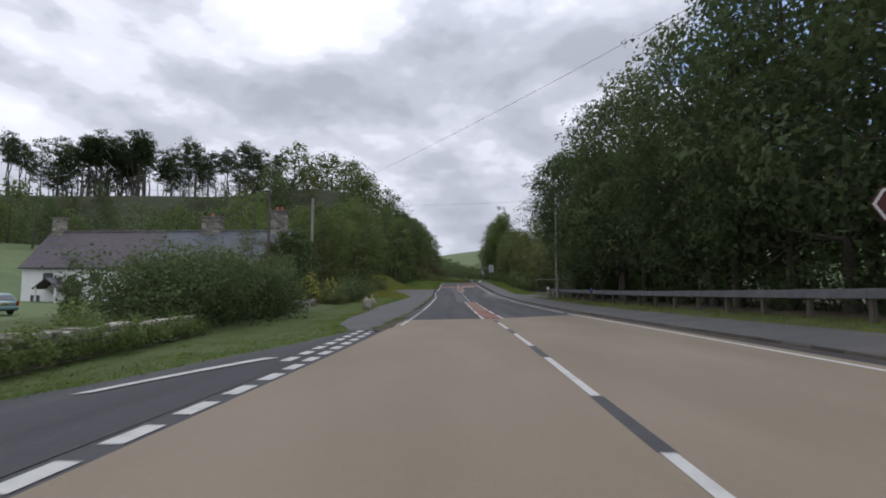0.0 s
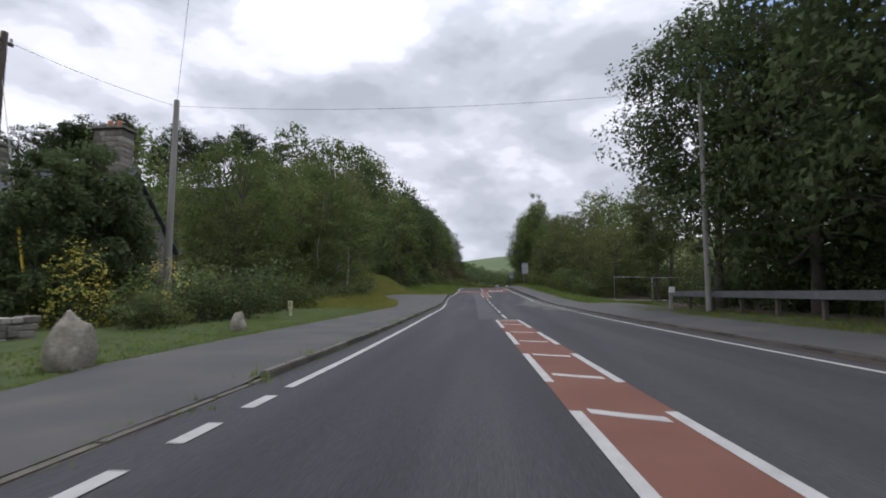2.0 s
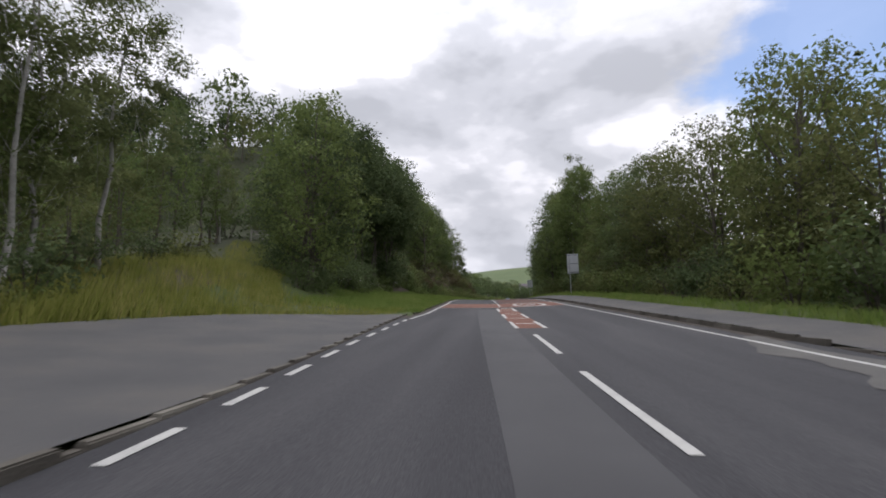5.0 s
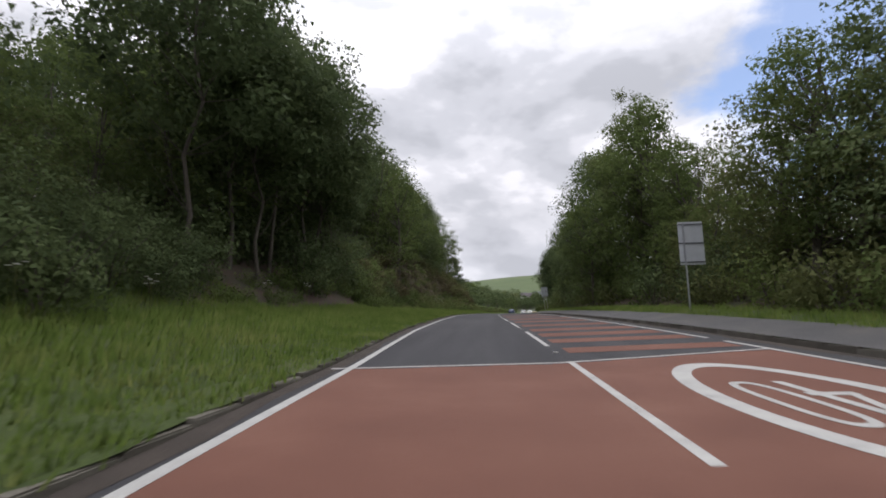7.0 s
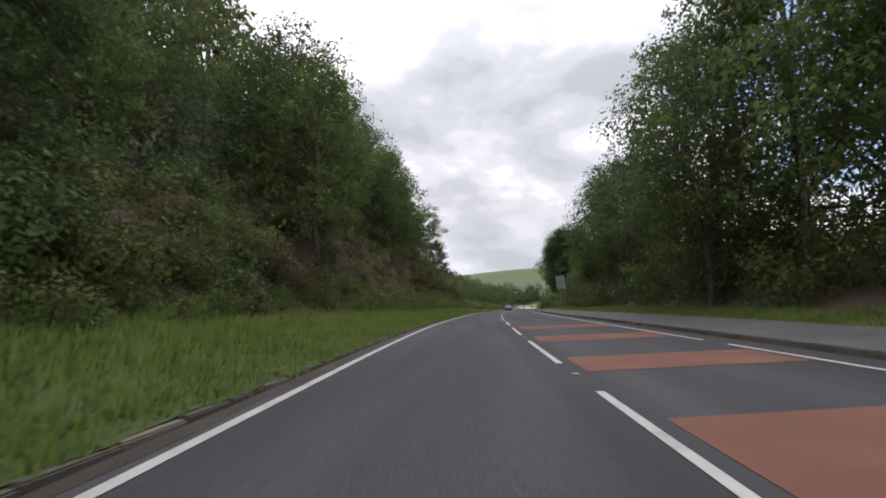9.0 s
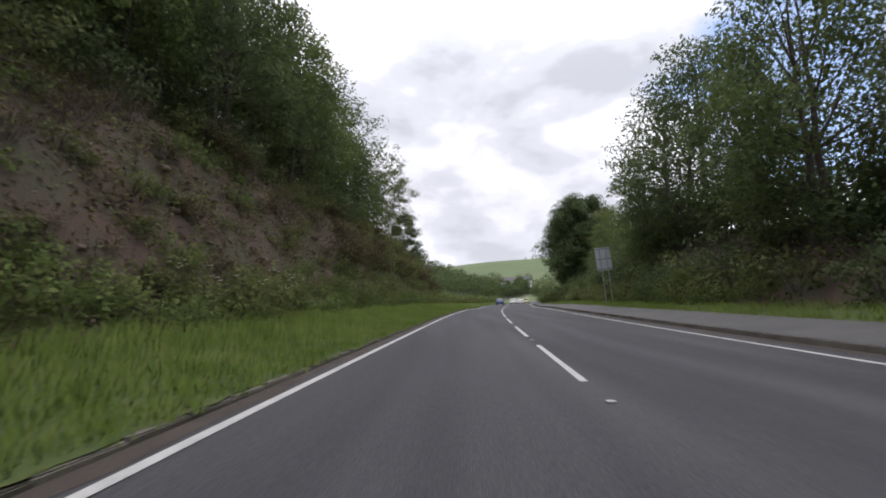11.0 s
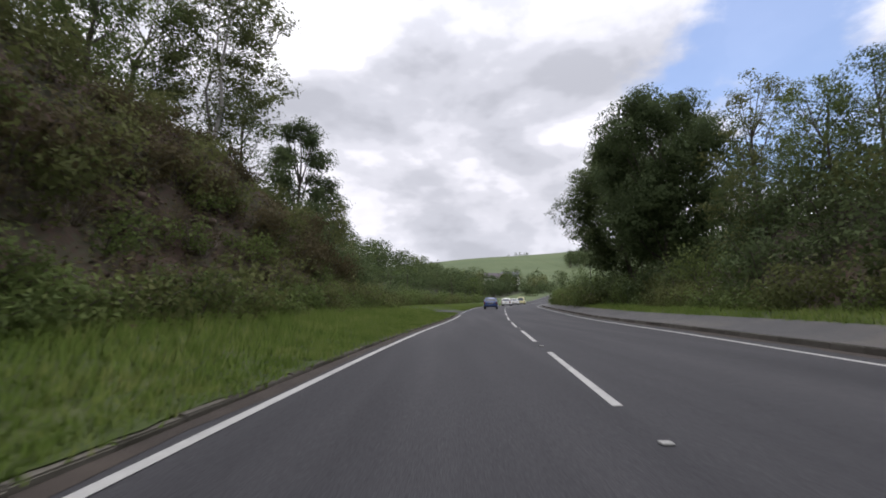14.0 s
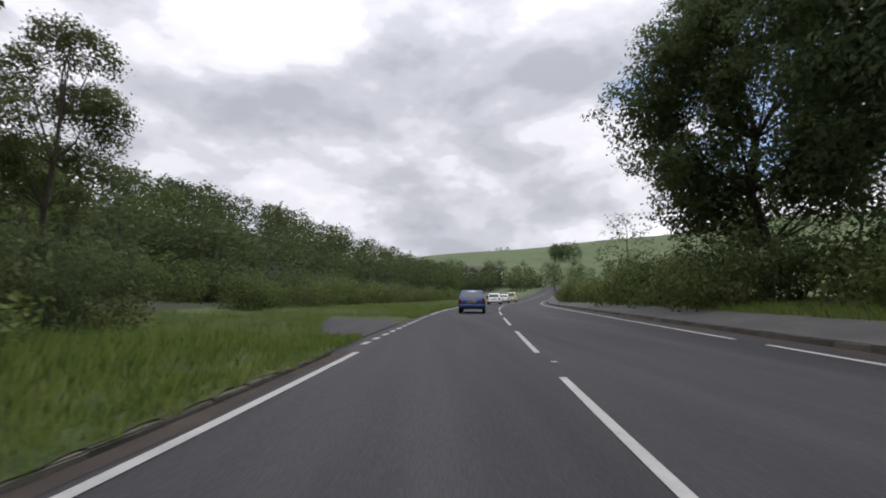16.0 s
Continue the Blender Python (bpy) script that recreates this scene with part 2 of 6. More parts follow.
def drift(y):
    """Bend of the road to the near side at the foot of the rise."""
    y = np.asarray(y, float)
    a = np.clip(y - 66, 0, 14)
    return -0.025 * (a * a / 28 + np.maximum(y - 80, 0))


def ref_x(y):
    return base_x(y) + drift(y)


def ref_z(y):
    return base_z(y) + climb(y)


def sstep(a, b, x):
    t = np.clip((np.asarray(x, float) - a) / (b - a), 0, 1)
    return t * t * (3 - 2 * t)


def hump(x, y, cx, cy, rx, ry):
    return np.exp(-(((x - cx) / rx) ** 2 + ((y - cy) / ry) ** 2))


LK = -2.95   # near kerb face, from the reference line


def right_edge(y):
    """The far edge line, from the reference line."""
    return np.interp(y, [-60, 30, 50, 66, 85, 115, 150, 205, 250, 300, 600], [6.1, 6.0, 5.95, 6.1, 6.05, 6.05, 6.2, 6.4, 6.2, 5.9, 5.8])


def tilt(y):
    """Crossfall of the far lane."""
    return np.interp(y, [-60, 60, 110, 250, 300, 600], [0.025, 0.025, 0.04, 0.04, 0.02, 0.0])


def road_z(y, u):
    return ref_z(y) + tilt(y) * np.maximum(np.asarray(u, float) - 1.5, 0)


def ground_z(x, y):
    """Height of the land (not of the carriageway) at a place."""
    x, y = np.asarray(x, float), np.asarray(y, float)
    u = x - ref_x(y)
    z = ref_z(y)
    rise = np.interp(y, [-60, 20, 45, 62, 98, 115, 246, 253, 600], [-0.45, -0.4, 0.0, 0.12, 0.25, 0.3, 0.6, 0.12, 0.2])
    left = rise * sstep(-3.4, -8.5, u) + 0.10 * sstep(-2.9, -3.1, u) * np.interp(y, [15.5, 17, 18, 22.9, 35.2, 35.8, 77, 78.5, 96.2, 97.6, 252.5, 254, 271, 272.5], [0, 0, 0, 0, 0.1, 1, 1, 0.2, 0.2, 1, 1, 0, 0, 1])
    bank = np.interp(y, [76, 100, 130, 155, 172, 200, 234, 245, 251, 255, 600], [0, 1.2, 2.2, 4.6, 7.2, 7.8, 7.4, 4.8, 1.6, 0.0, 0.0])
    start = np.interp(y, [80, 120, 150, 170], [-8.2, -8.4, -8.2, -7.5])
    left = left + bank * sstep(-0.08, 1, (start - u) / 5.4)
    hill = np.interp(y, [62, 100, 128, 150, 178, 205, 245, 280, 340], [0, 1, 2, 6, 25, 26, 11, 1.5, 0]) * sstep(-12, -44, u) * (1 - 0.2 * sstep(-50, -90, u))
    left = left + hill
    left = left + 6 * hump(u, y, -120, 206, 70, 40) * sstep(-24, -75, u)
    left = left + 3.2 * hump(u, y, -27, 132, 10, 16) + 1.1 * hump(u, y, -15.5, 98, 4.5, 7)   # meadow ramp up to the gate
    left = left + 7 * sstep(-40, -95, u) * (1 - sstep(100, 150, y))
    left = left + 19 * sstep(-24, -95, u) * sstep(262, 315, y) * (1 - sstep(380, 500, y)) + 30 * sstep(-120, -420, u)
    edge = right_edge(y) + 0.75
    base = tilt(y) * (right_edge(y) - 0.75)
    right = base + 0.12 * np.interp(y, [50, 58.5, 83.5, 86], [0.5, 0.3, 0.3, 1]) * sstep(edge - 0.1, edge + 0.1, u) + np.interp(y, [-60, 90, 130, 250, 300, 600], [0.3, 0.3, 0.55, 0.55, 0.3, 0.2]) * sstep(edge + 0.3, edge + 4.2, u)
    rbank = np.interp(y, [78, 114, 140, 170, 190, 210, 238, 253, 264, 600], [0, 0.8, 2.0, 3.2, 4.5, 5.5, 4.8, 1.5, 0.3, 0.2])
    right = right + rbank * sstep(edge + 4.2, edge + 10, u) + 0.06 * np.maximum(u - 24, 0) * sstep(80, 140, y) * (1 - sstep(246, 286, y))
    z = z + np.where(u < 1, left, right)
    z = z + (50 + 0.085 * np.clip(x, -200, 500) + 3 * np.sin(x / 90.0) + 1.5 * np.sin(x / 37.0 + 1)) * sstep(430, 1000, y)
    z = z + 22 * sstep(60, 500, u) * sstep(270, 440, y) + 60 * sstep(400, 1500, np.abs(x))
    return z


def place(y, u, dz=0.0):
    x = float(ref_x(y)) + u
    return x, y, float(ground_z(x, y)) + dz


# ---- building blocks ----
def mesh_of(name, verts, faces, mats, idx=None, smooth=False, normals=None):
    me = bpy.data.meshes.new(name)
    verts = np.asarray(verts, np.float32)
    if isinstance(faces, np.ndarray):
        n, k = faces.shape
        me.vertices.add(len(verts)); me.vertices.foreach_set("co", verts.ravel())
        me.loops.add(n * k); me.loops.foreach_set("vertex_index", faces.ravel().astype(np.int32))
        me.polygons.add(n); me.polygons.foreach_set("loop_start", np.arange(0, n * k, k, dtype=np.int32))
        me.update(calc_edges=True)
    else:
        me.from_pydata(verts.tolist(), [], faces)
    for m in (mats if isinstance(mats, (list, tuple)) else [mats]):
        me.materials.append(m)
    if idx is not None:
        me.polygons.foreach_set("material_index", np.asarray(idx, np.int32))
    if smooth:
        me.polygons.foreach_set("use_smooth", np.ones(len(me.polygons), bool))
    me.update()
    if normals is not None:
        me.polygons.foreach_set("use_smooth", np.ones(len(me.polygons), bool))
        me.normals_split_custom_set_from_vertices(np.asarray(normals, np.float32))
    return me


def part(name, bm, mat, parent=None, label="", smooth=False):
    """Links a bmesh as one mesh object under a thing or a part."""
    me = bpy.data.meshes.new(name)
    bm.to_mesh(me); bm.free()
    for m in (mat if isinstance(mat, (list, tuple)) else [mat]):
        me.materials.append(m)
    if smooth:
        me.polygons.foreach_set("use_smooth", np.ones(len(me.polygons), bool))
    ob = new(name, me)
    ob.parent = parent
    return tagged(ob, label)


def thing(name, m, label, category, group="", kind=""):
    ob = new(name)
    ob.matrix_world = m
    return tagged(ob, label, category, group, kind)


def box(bm, size, at=(0, 0, 0), turn=(0, 0, 0), bevel=0.0, taper=1.0):
    r = bmesh.ops.create_cube(bm, size=1.0)
    vs = r["verts"]
    for v in vs:
        k = taper if v.co.z > 0 else 1.0
        v.co = Vector((v.co.x * size[0] * k, v.co.y * size[1] * k, v.co.z * size[2]))
    if bevel:
        es = list({e for v in vs for e in v.link_edges})
        r = bmesh.ops.bevel(bm, geom=es, offset=bevel, segments=2, affect="EDGES", profile=0.5)
        vs = list({v for f in r["faces"] for v in f.verts} | {v for v in vs if v.is_valid})
    bmesh.ops.transform(bm, matrix=pose(*at, *turn), verts=vs)
    return vs


def rod(bm, a, b, r0, r1=None, seg=8):
    a, b = Vector(a), Vector(b)
    d = b - a
    r = bmesh.ops.create_cone(bm, cap_ends=True, segments=seg, radius1=r0, radius2=r1 if r1 is not None else r0, depth=d.length)
    bmesh.ops.transform(bm, matrix=Matrix.Translation((a + b) / 2) @ d.to_track_quat("Z", "Y").to_matrix().to_4x4(), verts=r["verts"])
    return r["verts"]


def tube(pts, radii, seg=6):
    """Verts and quads of a bent, tapering tube."""
    pts = [Vector(p) for p in pts]
    vs, fs = [], []
    for i, p in enumerate(pts):
        d = (pts[min(i + 1, len(pts) - 1)] - pts[max(i - 1, 0)]).normalized()
        a = d.orthogonal().normalized(); b = d.cross(a)
        for k in range(seg):
            an = 2 * math.pi * k / seg
            vs.append(p + (a * math.cos(an) + b * math.sin(an)) * radii[i])
    for i in range(len(pts) - 1):
        for k in range(seg):
            k2 = (k + 1) % seg
            fs.append((i * seg + k, i * seg + k2, (i + 1) * seg + k2, (i + 1) * seg + k))
    return vs, fs


# ---- ground sheet ----
def build_ground():
    ys = np.concatenate([np.arange(-900, -60, 60.0), np.arange(-60, -12, 4.0), np.arange(-12, 300, 1.6), np.arange(300, 440, 5.0), np.arange(440, 1300, 25.0), np.arange(1300, 4600, 220.0)])
    us = np.concatenate([-np.geomspace(2600, 60, 26), np.arange(-58, -20, 2.5), np.arange(-19.6, -7, 0.5), np.arange(-6.8, -2.2, 0.4), [-1.5, 2, 5],
                         np.arange(6.0, 12.0, 0.4), np.arange(12.2, 26, 0.8), np.arange(27, 60, 2.5), np.geomspace(62, 2600, 26)])
    U, Y = np.meshgrid(us, ys)
    X = ref_x(Y) + U
    Z = ground_z(X, Y)
    road = (U > LK + 0.15) & (U < right_edge(Y) + 1.05)
    Z = np.where(road, road_z(Y, U) - 0.25, Z)
    far = Y > 579
    # bedding under the paved areas
    lim = np.interp(Y, [-40, 4, 8, 12.5, 17, 19, 22, 28, 41, 57, 65, 75, 83, 90, 96], [-13, -7.8, -5.0, -3.8, -3.3, -4.0, -5.2, -6.2, -6.2, -5.6, -5.6, -7.6, -11, -7, -3.3])
    under = (U < LK) & (U > lim) & (Y < 94.5) | (U > right_edge(Y) + 1.0) & (U < right_edge(Y) + 2.7)
    Z = np.where(under, Z - 0.12, Z)
    Z = np.where(road & far, ground_z(X, Y), Z)
    rng = np.random.default_rng(3)
    bumpy = np.clip((np.abs(U - 2) - 8) / 30, 0, 1) * 0.22
    bumpy = np.where((Y > 166) & (Y < 250) & ((U < -7.8) & (U > -20) | (U > 12.2) & (U < 20)), 0.45, bumpy)
    Z = Z + (rng.random(Z.shape) - 0.5) * bumpy
    nx = len(us)
    i = (np.arange(len(ys) - 1)[:, None] * nx + np.arange(nx - 1)[None, :]).ravel()
    faces = np.stack([i, i + 1, i + nx + 1, i + nx], 1)
    uc = (U[:-1, :-1] + U[1:, 1:]).ravel() / 2
    yc = (Y[:-1, :-1] + Y[1:, 1:]).ravel() / 2
    idx = np.zeros(len(faces), int)
    bank = ((uc < np.interp(yc, [98, 115, 120, 160, 172, 250], [-17, -17, -9.4, -9.0, -8.0, -8.0])) & (yc > 98) & (yc < 250)) | ((uc > 11.6) & (uc < 34) & (yc < 268)) | ((uc < -11.5) & (yc > 57) & (yc <= 98))
    idx[bank] = 1
    fieldz = ((uc < -26) & (yc < 92)) | (uc >= 34) | (yc > 320) | (np.abs(uc) > 150) | ((yc > 268) & (np.abs(uc - 2) > 14))
    idx[fieldz] = 2
    idx[(yc >= 112) & (yc < 260) & (uc < -18)] = 3
    idx[(yc >= 92) & (yc < 112) & (uc < -26)] = 2
    idx[(yc > 268) & (yc < 460) & (uc < -16) & (uc > -150)] = 3
    ob = new("ground", mesh_of("ground", np.stack([X, Y, Z], -1).reshape(-1, 3), faces, [GRASS, SCRUB, FIELD, FOREST], idx, True))
    tagged(ob, "grassy verges, wooded banks and green hill pasture", "ground", kind="structure")


build_ground()


# ---- carriageway ----
def ribbon(name, mat, y0, y1, ul, ur, dz, label="", parent=None, step=1.5, cols=1, kind="", category="", thick=0.0):
    """A strip along the road between two lateral lines (numbers or functions of y)."""
    n = max(2, int((y1 - y0) / step) + 1)
    ys = np.linspace(y0, y1, n)
    a = ul(ys) if callable(ul) else np.full(n, float(ul))
    b = ur(ys) if callable(ur) else np.full(n, float(ur))
    if a.min() < 1.4 and b.max() > 1.6:   # a column on the crown of the road
        k = max(1, cols // 2)
        t0, t1 = np.linspace(0, 1, k + 1), np.linspace(0, 1, cols - k + 1)[1:] if cols > k else np.array([1.0])
        U = np.concatenate([a[:, None] * (1 - t0) + 1.5 * t0, 1.5 * (1 - t1) + b[:, None] * t1], 1)
        cols = U.shape[1] - 1
    else:
        t = np.linspace(0, 1, cols + 1)
        U = a[:, None] * (1 - t) + b[:, None] * t
    Y = np.repeat(ys[:, None], cols + 1, 1)
    d = dz(Y, U) if callable(dz) else dz
    V = np.stack([ref_x(Y) + U, Y, road_z(Y, U) + d], -1).reshape(-1, 3)
    i = (np.arange(n - 1)[:, None] * (cols + 1) + np.arange(cols)[None, :]).ravel()
    F = np.stack([i, i + 1, i + cols + 2, i + cols + 1], 1)
    ob = new(name, mesh_of(name, V, F, mat, None, True))
    ob.parent = parent
    return tagged(ob, label, category, "", kind)


road = ribbon("road", ASPHALT, -60, 580, LK - 0.1, lambda y: right_edge(y) + 0.98, 0.0, "worn dark grey asphalt two-lane road", None, 1.5, 10, "structure", "road")


def patch(y0, y1, u0, u1, mat, name, dz=0.009, parent=road, skew=0.0, label=""):
    """A painted piece on the road, its ends slanted by skew metres."""
    n = max(2, int((y1 - y0) / 1.5) + 1)
    V, F = [], []
    ua, ub = (q(y0) if callable(q) else q for q in (u0, u1))
    cut = [0.0, (1.5 - ua) / (ub - ua), 1.0] if ua < 1.4 and ub > 1.6 else [0.0, 1.0]
    c = len(cut)
    for k in range(n):
        t = k / (n - 1)
        for s in cut:
            y = y0 + (y1 - y0) * t + skew * s
            a, b = (q(y) if callable(q) else q for q in (u0, u1))
            uu = 1.5 if 0 < s < 1 else a + (b - a) * s
            V.append((float(ref_x(y)) + uu, y, float(road_z(y, uu)) + dz))
    for k in range(n - 1):
        for s in range(c - 1):
            F.append((c * k + s, c * k + s + 1, c * (k + 1) + s + 1, c * (k + 1) + s))
    ob = new(name, mesh_of(name, V, F, mat))
    ob.parent = parent
    return tagged(ob, label)
W_LINE = 0.12


def line(y0, y1, u, w=W_LINE, dz=0.009):
    return patch(y0, y1, u - w / 2, u + w / 2, PAINT, "road_marking", dz)


def edge_line(y0, y1, fn, w=0.14):
    ob = ribbon("edge_line", PAINT, y0, y1, lambda y: fn(y) - w / 2, lambda y: fn(y) + w / 2, 0.009, "", road)
    return ob


# buff surfacing, its end slanting across the road
ribbon("buff_surface", BUFF, -60, 22.6, LK + 0.25, lambda y: right_edge(y) + 0.35, 0.005, "", road, 1.5, 6)
patch(22.6, 23.3, LK + 0.25, 1.5, BUFF, "buff_surface", 0.0052)
patch(22.6, 24.6, 1.5, lambda y: float(right_edge(y)) + 0.35, BUFF, "buff_surface", 0.0052, road, 0.0)
for k in range(8):
    u0, u1 = -2.7 + k * 1.13, -2.7 + (k + 1) * 1.13
    patch(21.8, 23.6 + 0.38 * (u0 + 2.7), u0, u1, BUFF, "buff_surface", 0.0056 + 0.0002 * (k % 2), road, 0.38)
def near_edge(y):
    """The near edge line, from the reference line."""
    return np.interp(y, [0, 34, 38, 48, 56, 66, 76, 84, 92, 98, 112, 122, 140, 160, 205, 232, 246, 253, 262, 300], [-2.43, -2.43, -2.39, -2.38, -2.36, -2.34, -2.6, -2.74, -2.55, -2.16, -2.1, -2.36, -2.34, -2.44, -2.42, -2.36, -2.3, -2.38, -2.6, -2.6])


# near edge line and its broken lengths
for a, b in ((19.8, 23.0), (35.1, 76.0), (93.5, 252.8), (270.5, 420.0)):
    edge_line(a, b, near_edge, 0.13)
for y in np.arange(23.4, 35, 1.31):
    line(y, y + 0.66, -2.42, 0.15)
for y in np.arange(76.8, 93, 1.9):
    line(y, y + 1.0, float(near_edge(y)))
for y in np.arange(254.4, 270, 1.3):
    line(y, y + 0.7, -2.62, 0.15)
# give-way marks at the side road
for y in np.arange(1.0, 16.5, 1.02):
    line(y, y + 0.6, -2.86 - 0.02 * max(0, y - 7), 0.2)
    if y > 9:
        line(y, y + 0.6, -3.25 - 0.02 * max(0, y - 7), 0.2)
# far edge line
for a, b in ((-60, 28.6), (29.6, 58.0), (79.5, 116.5), (117.5, 146), (147.5, 201.6), (202.6, 252.3), (253.6, 420)):
    edge_line(a, b, right_edge, 0.13)
for y in np.arange(59.0, 79, 2.0):
    line(y, y + 1.0, float(right_edge(y)))
# centre line
JOINT = material("tar_joint", [(0.3, (0.02, 0.02, 0.022)), (0.7, (0.04, 0.04, 0.042))], 2.0, 60, 0.7, 0.3)
for k in range(-6, 4):
    y = 0.3 + 5.9 * k
    line(y, y + 3.7, 1.52)
    patch(y + 3.7, y + 5.9, 1.44, 1.60, JOINT, "tar_joint", 0.008)
for k in range(6):
    line(53.5 + 6 * k, 57.45 + 6 * k, 1.6 + 0.02 * k)
for k in range(-1, 6):
    line(116.2 + 9 * k, 122.1 + 9 * k, 1.7 - 0.01 * k)
for k in range(-1, 26):
    line(180.6 + 9 * k, 186.5 + 9 * k, float(np.interp(180 + 9 * k, [220, 245], [1.55, 1.42])))


def island(y0, y1, u0, u1, blocks, hatch, open_end=True):
    """A red strip in the middle of the road with broken white borders and slanted bars."""
    patch(y0, y1, u0, u1, RED, "red_strip", 0.006)
    for a, b in blocks:
        line(a, b, u0 + 0.06, 0.13, 0.010)
        line(a, b, u1 - 0.06, 0.13, 0.010)
    for y in hatch:
        patch(y, y + 0.22, u0 + 0.2, u1 - 0.2, PAINT, "road_marking", 0.010, road, -0.35)
    if open_end:
        patch(y1 - 0.05, y1 + 0.12, u0 + 0.1, u1 - 0.1, PAINT, "road_marking", 0.010)


island(24.9, 52.2, 1.0, 2.1, [(24.9, 28.4), (30.3, 34.1), (35.9, 39.3), (41.2, 45.1), (47.1, 52.2)], [27.9, 31.0, 34.0, 36.5, 39.1, 42.1, 45.2, 49.1, 51.5])
island(89.5, 104.0, 1.35, 2.35, [(89.5, 92.5), (94.5, 97.6), (100.3, 104.0)], [91.5, 94.5, 97.8, 101.2, 103.5])
# full-width red gate with the speed roundel
for k in range(7):
    u0, u1 = -2.1 + k * 1.15, -2.1 + (k + 1) * 1.15
    patch(104.5 + 0.28 * (u0 + 2.3), 111.5 + 0.36 * (u0 + 2.3), u0, u1, RED, "red_band", 0.005 + 0.0003 * (k % 2), road, 0.32)
patch(104.4, 104.52, -2.4, lambda q: float(right_edge(q)), PAINT, "road_marking", 0.010, road, 2.3)
patch(111.5, 111.62, -2.4, lambda q: float(right_edge(q)), PAINT, "road_marking", 0.010, road, 3.0)
# red bars on the far lane, getting wider apart
for a, b in ((114.6, 115.7), (117.1, 118.3), (119.4, 120.9), (122.2, 123.8), (125.9, 127.8), (130.7, 132.9), (135.8, 138.5), (142.0, 144.2), (148.6, 151.0), (156.0, 159.0)):
    patch(a, b, 1.95, lambda q: float(right_edge(q)) - 0.2, RED, "red_bar", 0.006, road, 0.6)
# darker worn strip and reinstated trench beside the middle
patch(52.6, 103, 0.25, 1.35, material("trench_asphalt", [(0.3, (0.030, 0.030, 0.032)), (0.7, (0.052, 0.052, 0.054))], 0.6, 100, 0.8, 0.3), "asphalt_repair", 0.004)


def roundel():
    cy, cu, ly, lu = 109.4, 3.8, 3.1, 1.14
    V, F = [], []
    n = 48
    for k in range(n):
        a = 2 * math.pi * k / n
        for s in (1.0, 0.8):
            su = 1.0 if s == 1.0 else 0.78
            sy = 1.0 if s == 1.0 else 0.86
            y, u = cy + ly * sy * math.sin(a), cu + lu * su * math.cos(a)
            V.append((float(ref_x(y)) + u, y, float(road_z(y, u)) + 0.010))
    for k in range(n):
        k2 = (k + 1) % n
        F.append((2 * k, 2 * k2, 2 * k2 + 1, 2 * k + 1))
    ob = new("speed_roundel", mesh_of("speed_roundel", V, F, PAINT)); ob.parent = road
    # digits, tall along the road, read by traffic coming the other way
    def poly(pts):
        v = []
        for px, py in pts:
            u, y = cu - px * 0.85, cy - py * 0.62
            v.append((float(ref_x(y)) + u, y, float(road_z(y, u)) + 0.011))
        return v
    def seg(a, b, w):
        a, b = Vector((*a, 0)), Vector((*b, 0)); d = (b - a).normalized(); s = Vector((-d.y, d.x, 0)) * w
        s.y *= 2.2
        return [(a + s)[:2], (b + s)[:2], (b - s)[:2], (a - s)[:2]]
    four = [seg((-0.62, -0.55), (-0.18, 1.9), 0.06), seg((-0.68, -0.5), (-0.04, -0.5), 0.07), seg((-0.2, -1.9), (-0.2, 1.9), 0.075)]
    VV, FF = [], []
    for q in four:
        FF.append(tuple(range(len(VV), len(VV) + 4))); VV += poly(q)
    VV = [(a, b, c + 0.0005 * (i // 4)) for i, (a, b, c) in enumerate(VV)]
    o2 = new("digit_four", mesh_of("digit_four", VV, FF, PAINT)); o2.parent = road
    V, F = [], []
    for k in range(28):
        a = 2 * math.pi * k / 28
        for su, sy in ((0.3, 1.95), (0.19, 1.70)):
            y, u = cy - sy * 0.62 * math.copysign(abs(math.sin(a)) ** 0.7, math.sin(a)), cu - 0.85 * (0.38 + su * math.copysign(abs(math.cos(a)) ** 0.7, math.cos(a)))
            V.append((float(ref_x(y)) + u, y, float(road_z(y, u)) + 0.011))
    for k in range(28):
        k2 = (k + 1) % 28
        F.append((2 * k, 2 * k2, 2 * k2 + 1, 2 * k + 1))
    o3 = new("digit_zero", mesh_of("digit_zero", V, F, PAINT)); o3.parent = road


roundel()

# footways
def foot_z(Y, U):
    return ground_z(ref_x(Y) + U, Y) - road_z(Y, U) + 0.022


ribbon("pavement_far", FOOTWAY, -60, 420, lambda y: right_edge(y) + 0.90, lambda y: right_edge(y) + 3.1 + np.interp(y, [53, 57, 66, 70], [0, 2.0, 2.0, 0]), foot_z,
       "grey asphalt footway beside the far lane", None, 1.5, 4, "structure", "pavement")
ribbon("pavement_near", FOOTWAY, 16.8, 96, LK - 0.1, lambda y: np.interp(y, [16, 19, 22, 28, 41, 57, 65, 75, 83, 90, 96], [-3.7, -4.4, -5.4, -6.15, -6.15, -5.7, -5.6, -7.0, -10.5, -8.5, -3.6]), foot_z,
       "wide grey asphalt footway with worn edges", None, 1.5, 6, "structure", "pavement")
ribbon("side_road", ASPHALT, -40, 17.4, lambda y: np.interp(y, [-40, 4, 8, 12.5, 17.4], [-14, -8.5, -5.6, -4.3, -3.6]), LK - 0.1,
       lambda Y, U: foot_z(Y, U) - 0.015, "dark asphalt side road mouth", None, 1.2, 10, "structure", "road")
